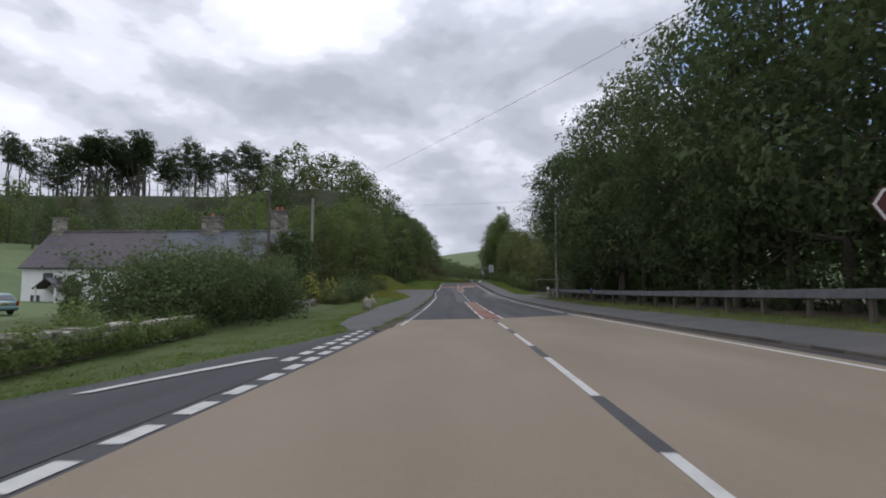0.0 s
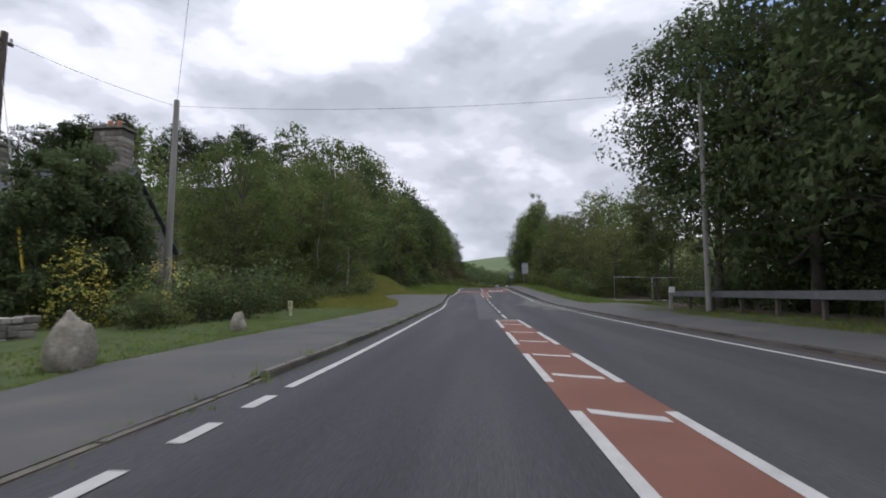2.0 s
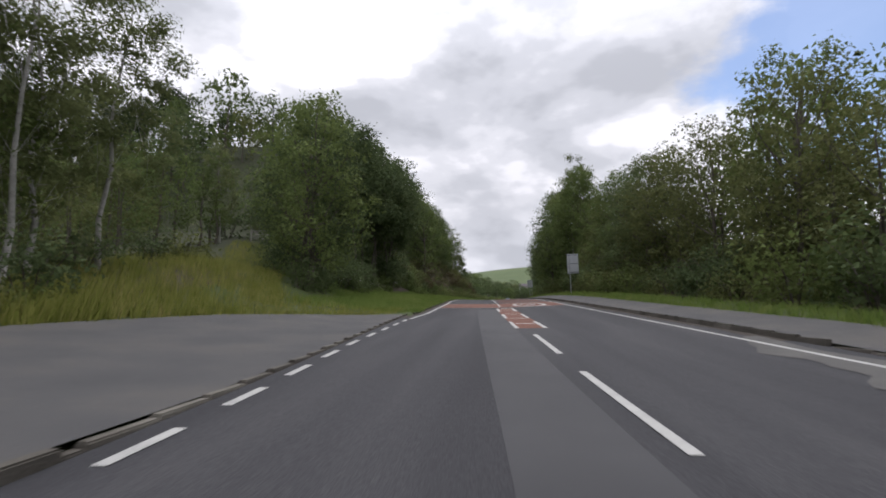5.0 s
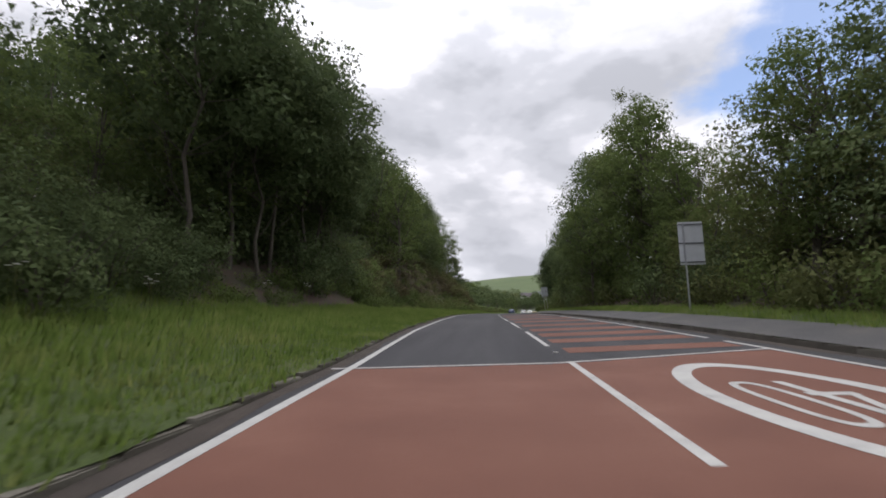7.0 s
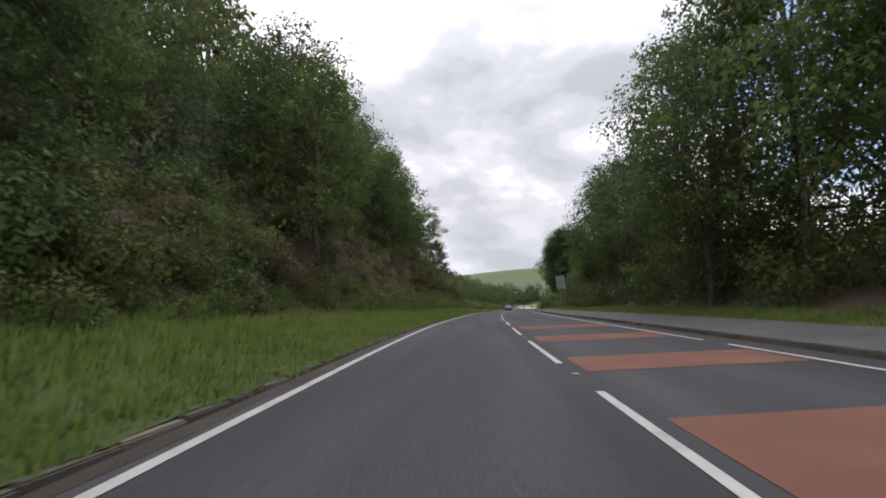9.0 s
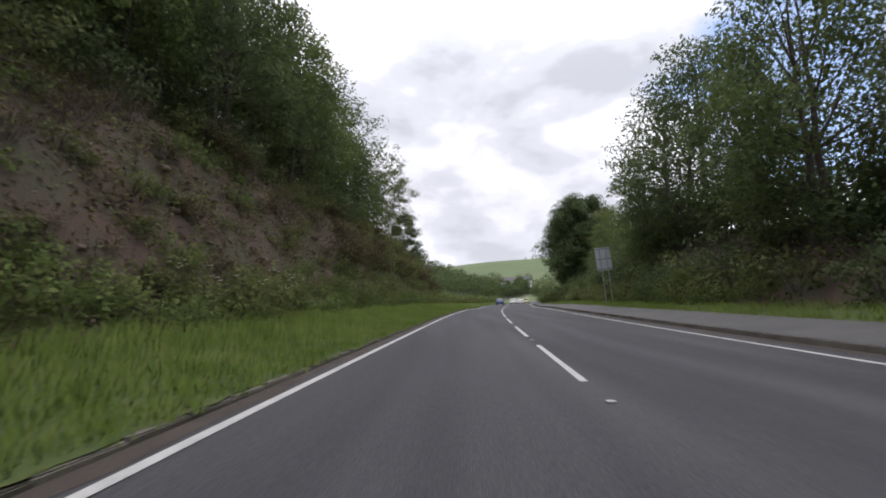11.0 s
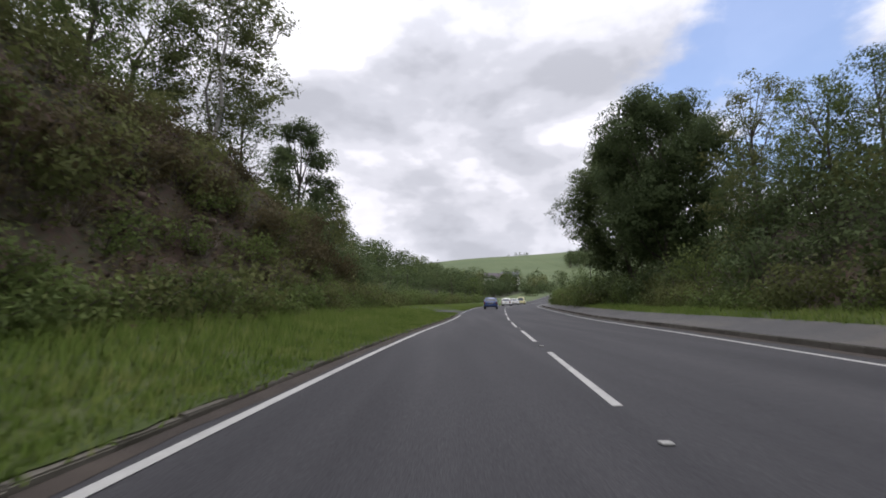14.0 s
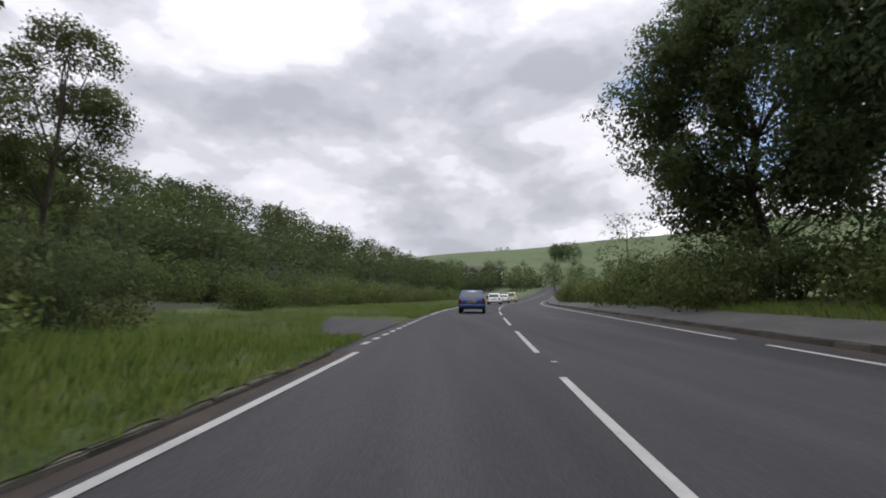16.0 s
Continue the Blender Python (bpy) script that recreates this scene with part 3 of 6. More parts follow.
ribbon("side_turning", ASPHALT, 254, 265, lambda y: np.interp(y, [254, 258.7, 267], [-3.2, -5.0, -7.2]), lambda y: np.interp(y, [254, 263, 267], [LK - 0.1, LK - 0.1, -4.8]),
       lambda Y, U: foot_z(Y, U) + 0.003, "dark asphalt turning into a lane", None, 0.8, 8, "structure", "road")
for a, b in ((-60, 0), (94, 253), (272, 420)):
    ribbon("gutter", GRIT, a, b, lambda y: 0 * y + LK + 0.02, lambda y: near_edge(y) - 0.17 + 0.05 * np.sin(y * 2.3) + 0.04 * np.sin(y * 0.9), lambda Y, U: np.where(U < LK - 0.1, foot_z(Y, U) - 0.015, 0.004), "gritty soil edge between tarmac and grass", None, 1.5, 4, "structure", "gutter")
for a, b in ((95.8, 253), (272, 420)):   # turf creeping over the edge of the tarmac
    edge = lambda y: near_edge(y) - 0.48 + 0.035 * np.sin(y * 2.9) + 0.025 * np.sin(y * 7.3 + 1) + 0.03 * np.sin(y * 1.13)
    ribbon("verge", GRASS, a, b, LK - 0.25, edge, lambda Y, U: np.where(U < LK - 0.1, foot_z(Y, U) - 0.012, (0.075 + 0.03 * np.clip((edge(Y) - U) / 0.2, 0, 1)) * np.clip((Y - 95.8) / 1.6, 0.1, 1)),
           "ragged turf edge beside the tarmac", None, 0.3, 5, "structure", "verge")
for a, b in ((-6, 57), (85, 330)):
    ribbon("channel", GRIT, a, b, lambda y: right_edge(y) + 0.5 + 0.07 * np.sin(y * 0.8) + 0.05 * np.sin(y * 2.3), lambda y: right_edge(y) + 0.82, 0.0045, "brown grit washed along the kerb", None, 0.6, 2, "structure", "gutter")
ribbon("soil_strip", GRIT, 16.5, 27, lambda y: LK - 0.3 + 0.08 * np.sin(y * 2.1), lambda y: LK + 0.3 + 0.06 * np.sin(y * 1.7 + 1), lambda Y, U: 0.012 + 0.035 * np.clip(1 - np.abs(U - LK) / 0.25, 0, 1),
       "brown soil strip between footway and road", None, 0.4, 6, "structure", "soil")
# pale dust washed over the far lane below the gateway
for y0, y1, w, k in ((60.5, 69, 1.5, 0.0), (67, 80, 2.3, 2.0), (74, 86, 1.2, 4.1)):
    ribbon("road_dust", DUST, y0, y1, lambda y: right_edge(y) + 0.3 - w * np.sin(np.pi * (y - y0) / (y1 - y0)) ** 0.7 * (1 + 0.22 * np.sin(y * 1.7 + k) + 0.12 * np.sin(y * 4.1)),
           lambda y: right_edge(y) + 0.5 - 0.15 * np.sin(y * 1.1 + k), 0.006 + 0.002 * k / 4, "", road, 0.4, 1)
# markings across the side road mouth
for k in range(4):
    a = Vector((-5.0, 6.5)).lerp(Vector((-3.7, 9.6)), k / 4); b = Vector((-5.0, 6.5)).lerp(Vector((-3.7, 9.6)), (k + 0.97) / 4)
    V = []
    for p in (a, b):
        for s in (-0.09, 0.09):
            u, y = p.x + s * 1.6, p.y
            V.append((float(ref_x(y)) + u, y, float(road_z(y, u)) + float(foot_z(np.array(y), np.array(u))) + 0.0))
    o = new("road_marking", mesh_of("road_marking", V, [(0, 1, 3, 2)], PAINT)); o.parent = road


# kerbs: each stone a piece
kerb_me = None


def kerbs(name, fn, y0, y1, inward, up, label, mat=None):
    base = thing(name, Matrix(), label, "kerb", kind="structure")
    global kerb_me
    if kerb_me is None:
        bm = bmesh.new()
        box(bm, (0.125, 0.905, 0.25), (0, 0, -0.125))
        top = [e for e in bm.edges if all(v.co.z > -0.01 for v in e.verts)]
        bmesh.ops.bevel(bm, geom=top, offset=0.016, segments=2, affect="EDGES")
        kerb_me = bpy.data.meshes.new("kerb_stone"); bm.to_mesh(kerb_me); bm.free(); kerb_me.materials.append(KERB)
    me = kerb_me
    if mat:
        me = kerb_me.copy()
        me.materials[0] = mat
    ys = np.arange(y0, y1, 0.915)
    for y in ys:
        x, x2 = float(ref_x(y)) + float(fn(y)), float(ref_x(y + 0.9)) + float(fn(y + 0.9))
        o = new("kerb_stone", me)
        o.matrix_world = pose((x + x2) / 2, y + 0.45, float(road_z(y + 0.45, fn(y))) + up + random.uniform(-0.006, 0.006), 0, 0, math.degrees(-math.atan2(x2 - x, 0.9)))
        o.parent = base


def kerb_near(y):
    return LK - 0.06


kerbs("kerb_near", kerb_near, 35.7, 76, 1, 0.115, "weathered concrete kerb along the footway")
kerbs("kerb_verge", lambda y: near_edge(y) - 0.47, 96.8, 252, 1, 0.062, "low dark mossy kerb along the grass verge", KERB_MOSS)
kerbs("kerb_dropped", kerb_near, 27, 35.4, 1, 0.02, "dropped concrete kerb at a crossing place")
kerbs("kerb_track", kerb_near, 76.2, 96.4, 1, 0.045, "dropped concrete kerb across a track")
kerbs("kerb_far", lambda y: right_edge(y) + 0.87, 84, 252, 1, 0.125, "weathered concrete kerb beside the far lane")
kerbs("kerb_far_low", lambda y: right_edge(y) + 0.87, -6, 58, 1, 0.07, "worn concrete kerb opposite the side road")
kerbs("kerb_gateway", lambda y: right_edge(y) + 0.87, 58.2, 83.8, 1, 0.045, "dropped concrete kerb along the gateway")
kerbs("kerb_bend", lambda y: right_edge(y) + 0.87, 252.2, 330, 1, 0.125, "weathered concrete kerb round the bend")

# ---- trees ----
def leaf_quads(rng, centers, spread, size, droop=0.3, flat=1.0, out=None, loose=0.55):
    """Small leaves scattered round the centres, facing roughly outwards; gives verts, faces and soft clump normals."""
    n = len(centers)
    p = centers + np.clip(rng.normal(0, 1, (n, 3)), -1.7, 1.7) * spread * np.array([1, 1, flat])
    soft = np.zeros((n, 3)) if out is None else out + np.array([0, 0, 0.35])
    nn = rng.normal(0, 1, (n, 3)) * (1.0 if out is None else loose) + soft
    nn /= np.linalg.norm(nn, axis=1)[:, None] + 1e-9
    d = np.cross(nn, rng.normal(0, 1, (n, 3)) + np.array([0, 0, -droop])); d /= np.linalg.norm(d, axis=1)[:, None] + 1e-9
    s = np.cross(nn, d)
    k = size * rng.uniform(0.55, 1.35, n)[:, None]
    a, b, c = p - d * k * 0.45 - s * k * 0.12, p + d * k * 0.6 - s * k * 0.2, p + d * k * 0.1 + s * k * 0.42
    V = np.stack([a, b, c], 1).reshape(-1, 3)
    soft = soft * 0.8 + nn * 0.14
    soft /= np.linalg.norm(soft, axis=1)[:, None] + 1e-9
    return V, np.arange(n * 3).reshape(n, 3), np.repeat(soft, 3, 0)


def tree_meshes(seed, h, crown_r, crown_base, leaves, size, leaf_mat, bark, lobes=16, trunk_r=None, gap=0.75, droop=0.3, lean=0.04, top=1.0, cluster=9, fill=0.12, limb=0.36):
    """Trunk with limbs, and a crown of leaf clusters on uneven lobes."""
    rng = np.random.default_rng(seed)
    r0 = trunk_r or h * 0.016
    V, F = [], []

    def add(vs, fs):
        o = len(V)
        V.extend(tuple(v) for v in vs); F.extend(tuple(i + o for i in f) for f in fs)
    n = 7
    tip = Vector((rng.normal(0, lean) * h, rng.normal(0, lean) * h, h * 0.93))
    spine = [Vector((tip.x * (k / (n - 1)) ** 1.5 + rng.normal(0, 0.01) * h, tip.y * (k / (n - 1)) ** 1.5 + rng.normal(0, 0.01) * h, tip.z * k / (n - 1) - (0.4 if k == 0 else 0))) for k in range(n)]
    spine[0].x = spine[0].y = 0
    add(*tube(spine, [r0 * (1.25 if k == 0 else 1) * (1 - 0.9 * k / (n - 1)) for k in range(n)], 7 if leaves > 1500 else 5))
    cen, rad = [], []
    for k in range(lobes):
        t = (k + 0.5) / lobes
        z = h * (crown_base + (1 - crown_base) * t * 0.95)
        prof = math.sin(math.pi * min(1, 0.16 + t * 0.80)) ** 0.65 * top
        a = k * 2.4 + rng.uniform(-0.6, 0.6)
        rr = crown_r * prof * rng.uniform(0.5, 0.92)
        base = spine[min(n - 2, max(1, int((z / h) * n * 0.7)))]
        c = Vector((spine[-1].x * t + math.cos(a) * rr, spine[-1].y * t + math.sin(a) * rr, z + rng.uniform(-0.03, 0.03) * h))
        cen.append(c); rad.append(crown_r * rng.uniform(0.22, 0.40) * (0.6 + 0.4 * prof))
        mid = base.lerp(c, 0.5) + Vector((0, 0, -0.05 * h * rng.random()))
        if (k % 2 == 0 or lobes < 26) and leaves > 2500:
            add(*tube([base, mid, c], [r0 * limb, r0 * limb * 0.55, r0 * 0.05], 5))
            for q in range(2):
                e = c + Vector(rng.normal(0, 1, 3)).normalized() * rad[-1] * 0.9
                add(*tube([mid.lerp(c, 0.4 + 0.2 * q), e], [r0 * 0.1, r0 * 0.03], 4))
    cen = np.array([tuple(c) for c in cen]); rad = np.array(rad)
    ncl = leaves // cluster
    w = rad ** 2; pick = rng.choice(len(rad), ncl, p=w / w.sum())
    d = rng.normal(0, 1, (ncl, 3)); d[:, 2] += 0.25; d /= np.linalg.norm(d, axis=1)[:, None]
    cc = cen[pick] + d * (rad[pick] * rng.uniform(gap, 1.08, ncl))[:, None] * np.array([1, 1, 0.75])
    cc[:, 2] = np.maximum(cc[:, 2], 0.05)
    V2, F2, N2 = leaf_quads(rng, np.repeat(cc, cluster, 0), size * 1.25, size, droop, 0.6, np.repeat(d, cluster, 0))
    if fill:
        # shaded inner foliage of the lobes
        nf = int(leaves * fill * 1.8)
        pk = rng.integers(0, len(rad), nf)
        q = cen[pk] * np.array([0.93, 0.93, 1]) + np.clip(rng.normal(0, 0.36, (nf, 3)), -0.6, 0.6) * rad[pk][:, None]
        q[:, 2] = np.maximum(q[:, 2], 0.05)
        V3, F3, N3 = leaf_quads(rng, q, size, size * 1.3, 0.0, 1.0, (q - cen[pk]) / (rad[pk][:, None] + 0.1), 0.7)
        F2 = np.concatenate([F2, F3 + len(V2)]); V2 = np.concatenate([V2, V3]); N2 = np.concatenate([N2, N3])
    wood = mesh_of("trunk", np.array(V), np.array(F), bark, None, True)
    crown = mesh_of("crown", V2, F2, leaf_mat, None, False, N2)
    return wood, crown


def tree(kind_name, meshes, label, category="tree"):
    ob = new(kind_name)
    tagged(ob, label, category)
    t = new("trunk", meshes[0]); t.parent = ob
    c = new("crown", meshes[1]); c.parent = ob
    return ob


def bush_meshes(seed, h, r, leaves, size, mat, cluster=8, flowers=None):
    rng = np.random.default_rng(seed)
    V, F = [], []
    for k in range(6):
        a = k * 2.4
        e = Vector((math.cos(a) * r * 0.6, math.sin(a) * r * 0.6, h * rng.uniform(0.5, 0.85)))
        vs, fs = tube([(0.1 * math.cos(a), 0.1 * math.sin(a), -0.2), e * 0.5 + Vector((0, 0, 0.1 * h)), e], [0.035, 0.025, 0.01], 3)
        o = len(V); V.extend(tuple(v) for v in vs); F.extend(tuple(i + o for i in f) for f in fs)
        if k:
            F.append((o, o + 1, o - 8, o - 9))   # shared rootstock below ground
    nl = 12
    cen = np.stack([np.cos(np.arange(nl) * 2.4) * r * rng.uniform(0.2, 0.75, nl), np.sin(np.arange(nl) * 2.4) * r * rng.uniform(0.2, 0.75, nl), h * rng.uniform(0.2, 0.75, nl)], 1)
    rad = np.full(nl, min(r, h) * 0.42) * rng.uniform(0.7, 1.2, nl)
    ncl = leaves // cluster
    pick = rng.integers(0, nl, ncl)
    d = rng.normal(0, 1, (ncl, 3)); d /= np.linalg.norm(d, axis=1)[:, None]
    cc = cen[pick] + d * (rad[pick] * rng.uniform(0.7, 1.1, ncl))[:, None]
    cc[:, 2] = np.maximum(cc[:, 2], 0.02)
    V2, F2, N2 = leaf_quads(rng, np.repeat(cc, cluster, 0), size * 1.3, size, 0.0, 0.8, np.repeat(d, cluster, 0))
    return mesh_of("branchwork", np.array(V), np.array(F), BARK, None, True), mesh_of("foliage", V2, F2, mat, None, False, N2)


def bush(name, meshes, label, category="bush"):
    ob = new(name)
    tagged(ob, label, category)
    for n, me in zip(("branchwork", "foliage"), meshes):
        p = new(n, me); p.parent = ob
    return ob


def dry_scrub_meshes(seed, h, r, sticks):
    """A tangle of dead stems with a few withered leaves."""
    rng = np.random.default_rng(seed)
    V, F = [], []
    ends = []
    for k in range(sticks):
        a, q = rng.uniform(0, 6.28), r * rng.random() ** 0.6
        foot = Vector((math.cos(a) * q * 0.35, math.sin(a) * q * 0.35, -0.15))
        top = Vector((math.cos(a) * q + rng.normal(0, 0.15), math.sin(a) * q + rng.normal(0, 0.15), h * rng.uniform(0.35, 1.0)))
        mid = foot.lerp(top, 0.55) + Vector((rng.normal(0, 0.1), rng.normal(0, 0.1), 0.12 * h))
        vs, fs = tube([foot, mid, top], [0.018, 0.012, 0.004], 3)
        o = len(V); V.extend(tuple(v) for v in vs); F.extend(tuple(i + o for i in f) for f in fs)
        ends += [tuple(mid), tuple(top)]
    c = np.repeat(np.array(ends), 5, 0)
    V2, F2, N2 = leaf_quads(rng, c, 0.10, 0.09, 0.5, 1.0)
    return mesh_of("branchwork", np.array(V), np.array(F), DEADWOOD, None, True), mesh_of("foliage", V2, F2, LEAF_BROWN, None, False)


rnd = random.Random(11)
made = {}


NEAR = {
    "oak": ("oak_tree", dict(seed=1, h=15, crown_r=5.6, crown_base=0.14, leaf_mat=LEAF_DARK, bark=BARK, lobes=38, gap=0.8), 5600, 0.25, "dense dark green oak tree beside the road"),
    "maple": ("sycamore_tree", dict(seed=2, h=15, crown_r=4.9, crown_base=0.08, leaf_mat=LEAF, bark=BARK, lobes=38, gap=0.8), 6600, 0.25, "broad green sycamore tree on the roadside"),
    "ash": ("ash_tree", dict(seed=3, h=15, crown_r=4.3, crown_base=0.2, leaf_mat=LEAF, bark=BARK, lobes=30, gap=0.7), 5600, 0.225, "green ash tree with an uneven crown"),
    "olive": ("willow_tree", dict(seed=4, h=11, crown_r=4.2, crown_base=0.05, leaf_mat=LEAF_OLIVE, bark=BARK, lobes=34, gap=0.75), 4800, 0.205, "olive green willow tree in the roadside wood"),
    "birch": ("birch_tree", dict(seed=5, h=15, crown_r=2.9, crown_base=0.26, leaf_mat=LEAF_BIRCH, bark=BARK_BIRCH, lobes=40, trunk_r=0.12, limb=0.07, gap=0.3, droop=1.6, fill=0.05), 10500, 0.15, "slender silver birch tree with drooping twigs"),
    "thin": ("alder_tree", dict(seed=6, h=12, crown_r=3.2, crown_base=0.2, leaf_mat=LEAF_OLIVE, bark=BARK, lobes=24, trunk_r=0.13, gap=0.2, fill=0.0), 5000, 0.17, "thin open tree with sparse leaves against the sky"),
}
proto = {}
for key, (nm, kw, n, size, lab) in NEAR.items():
    proto[key] = (nm, dict(kw, leaves=n, size=size), lab)
    proto[key + "_far"] = (nm, dict(kw, seed=kw["seed"] + 20, leaves=n // 5, size=size * 1.6), lab)
for key, (nm, kw, n, size, lab) in NEAR.items():
    proto[key + "_hill"] = ("hillside_" + nm, dict(kw, seed=kw["seed"] + 40, leaves=n // 13, size=size * 2.8, fill=0.35), lab.replace("beside the road", "on the hillside").replace("on the roadside", "on the hillside").replace("in the roadside wood", "on the hillside"))
proto["pine"] = ("pine_tree", dict(seed=7, h=21, crown_r=2.5, crown_base=0.56, leaves=760, size=0.46, leaf_mat=LEAF_PINE, bark=BARK, lobes=20, trunk_r=0.2, gap=0.2, lean=0.01), "tall pine tree with a bare trunk on the ridge")
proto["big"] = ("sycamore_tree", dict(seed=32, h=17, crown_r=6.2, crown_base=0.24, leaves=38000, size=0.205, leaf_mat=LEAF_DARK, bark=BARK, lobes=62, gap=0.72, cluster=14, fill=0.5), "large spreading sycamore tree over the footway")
proto["airy"] = ("willow_tree", dict(seed=44, h=13, crown_r=3.0, crown_base=0.3, leaves=20000, size=0.15, leaf_mat=LEAF_BIRCH, bark=BARK, lobes=30, trunk_r=0.16, gap=0.45, droop=0.8, fill=0.0), "tall airy willow with yellowish leaves at the junction")
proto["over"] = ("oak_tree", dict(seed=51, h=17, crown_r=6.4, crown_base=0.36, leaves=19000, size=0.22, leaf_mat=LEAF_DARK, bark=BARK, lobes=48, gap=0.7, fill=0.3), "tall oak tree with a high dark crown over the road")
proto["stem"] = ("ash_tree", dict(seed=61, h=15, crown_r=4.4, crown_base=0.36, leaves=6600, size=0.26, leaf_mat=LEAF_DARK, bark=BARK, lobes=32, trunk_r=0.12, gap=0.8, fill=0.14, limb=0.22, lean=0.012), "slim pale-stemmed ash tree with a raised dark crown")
proto["spire"] = ("sycamore_tree", dict(seed=71, h=16, crown_r=3.5, crown_base=0.12, leaves=15000, size=0.2, leaf_mat=LEAF_DARK, bark=BARK, lobes=40, gap=0.75, fill=0.3), "tall narrow dark green sycamore on the bank end")
proto["conifer"] = ("conifer_tree", dict(seed=12, h=6.5, crown_r=1.9, crown_base=0.0, leaves=8000, size=0.17, leaf_mat=LEAF_DARK, bark=BARK, lobes=24, gap=0.75, top=0.95), "dark clipped conifer in a cottage garden")
BUSH = {
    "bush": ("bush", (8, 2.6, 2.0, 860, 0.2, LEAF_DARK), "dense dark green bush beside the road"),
    "greenbush": ("hazel_bush", (18, 2.4, 2.0, 1050, 0.18, LEAF), "leafy mid-green hazel bush beside the road"),
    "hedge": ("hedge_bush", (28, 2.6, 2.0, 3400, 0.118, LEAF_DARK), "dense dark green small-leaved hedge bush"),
    "shrub": ("shrub", (9, 1.7, 1.7, 740, 0.19, LEAF_OLIVE), "scrubby olive green shrub on the bank"),
    "brown": ("shrub", (19, 1.6, 1.6, 1000, 0.18, LEAF_BROWN), "dry brownish shrub on the steep bank"),
    "tuft": ("weed_tuft", (31, 0.5, 0.8, 300, 0.13, LEAF_OLIVE), "low olive weeds on the bare cutting slope"),
    "heath": ("heather", (33, 0.8, 0.9, 460, 0.11, LEAF_BROWN), "low brown heather clump on the cutting"),
    "fern": ("fern", (35, 0.6, 0.9, 300, 0.14, LEAF), "bright green fern clump on the cutting"),
    "bramble": ("bramble", (10, 1.0, 1.5, 680, 0.17, LEAF), "low green bramble thicket at the bank foot"),
}


def plant(key, y, u, s=1.0, dz=-0.12, sz=None, rot=None, z=None):
    """A plant of a kind at a place beside the road; the first of a kind is built, the others are copies."""
    x, y, gz = place(y, u)
    m = pose(x, y, (gz if z is None else z) + dz, rnd.uniform(-2, 2), rnd.uniform(-2, 2), rnd.uniform(0, 360) if rot is None else rot) @ Matrix.Diagonal((s, s, sz or s, 1))
    if key in made:
        ob = copy_thing(made[key], Matrix())
    elif key == "dead":
        ob = made[key] = bush("dry_scrub", dry_scrub_meshes(41, 0.9, 0.9, 34), "tangle of dry grey-brown dead stems on the cutting", "shrub")
    elif key in BUSH:
        nm, args, lab = BUSH[key]
        ob = made[key] = bush(nm, bush_meshes(*args), lab)
    else:
        nm, kw, lab = proto[key]
        ob = made[key] = tree(nm, tree_meshes(**kw), lab)
    ob.matrix_world = m
    return ob


def row(keys, y0, y1, u0, u1, step, s0, s1, tall=1.0):
    y = y0
    while y < y1:
        s = rnd.uniform(s0, s1)
        plant(rnd.choice(keys), y + rnd.uniform(-0.4, 0.4) * step, rnd.uniform(u0, u1), s, sz=s * tall)
        y += step * rnd.uniform(0.75, 1.25)


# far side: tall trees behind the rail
# all oak: the shade on these trees is put into darker leaves
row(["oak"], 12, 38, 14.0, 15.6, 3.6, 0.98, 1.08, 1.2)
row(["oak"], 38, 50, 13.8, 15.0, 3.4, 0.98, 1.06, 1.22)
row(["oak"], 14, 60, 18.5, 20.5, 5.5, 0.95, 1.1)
row(["oak", "maple"], 50, 57, 15.0, 16.5, 4.0, 1.0, 1.1)
plant("over", 57.5, 13.6, 0.95)
plant("airy", 71.5, 15.2, 0.8)
plant("airy", 84, 18.5, 0.75)
row(["bush"], 82, 130, 17.5, 20, 2.0, 1.4, 1.9)
plant("maple", 53.0, 15.5, 1.0)
row(["bush", "greenbush"], 50, 64, 13.6, 16.5, 1.8, 0.9, 1.3)
row(["bush", "shrub"], 62, 80, 17.5, 20, 1.5, 1.0, 1.4)
row(["olive", "bush"], 60, 80, 16, 20, 3, 0.6, 0.8)
row(["oak_far", "ash_far"], -5, 62, 19, 25, 5, 1.0, 1.25)
row(["hedge", "bush", "bush"], 8, 54, 15.2, 17.0, 2.2, 0.9, 1.25)
# far side: lower wood after the gateway
row(["olive"], 80, 102, 14, 17, 3.0, 0.58, 0.75)
row(["olive", "ash", "olive"], 97, 116, 14, 17, 3.8, 0.85, 1.0, 1.05)
row(["olive", "ash", "olive"], 117, 132, 14, 17, 4.6, 0.8, 1.0)
row(["maple_far", "ash_far"], 80, 127, 19, 26, 5.5, 0.8, 1.0)
row(["maple_far", "ash_far"], 128, 160, 20, 26, 4.5, 0.45, 0.6)
row(["bush", "shrub", "greenbush"], 80, 135, 12, 13.6, 1.8, 0.8, 1.25)
plant("airy", 150, 16.5, 1.0)
row(["olive", "bush", "ash"], 136, 152, 15.5, 18.5, 2.6, 0.62, 0.8)
row(["bush"], 134, 154, 18.5, 21.5, 1.8, 1.5, 2.0)
row(["ash", "oak", "maple"], 116, 128, 13.0, 16, 4.2, 0.75, 0.95)
row(["olive", "ash"], 129, 147, 13.5, 16.5, 2.8, 0.42, 0.52)
row(["ash", "oak", "maple"], 149, 178, 13.3, 15.6, 4.0, 0.95, 1.12, 1.12)
plant("birch", 157, 14.8, 1.25, sz=1.42)
row(["olive", "oak"], 180, 184, 14.5, 17, 3.4, 0.6, 0.75)
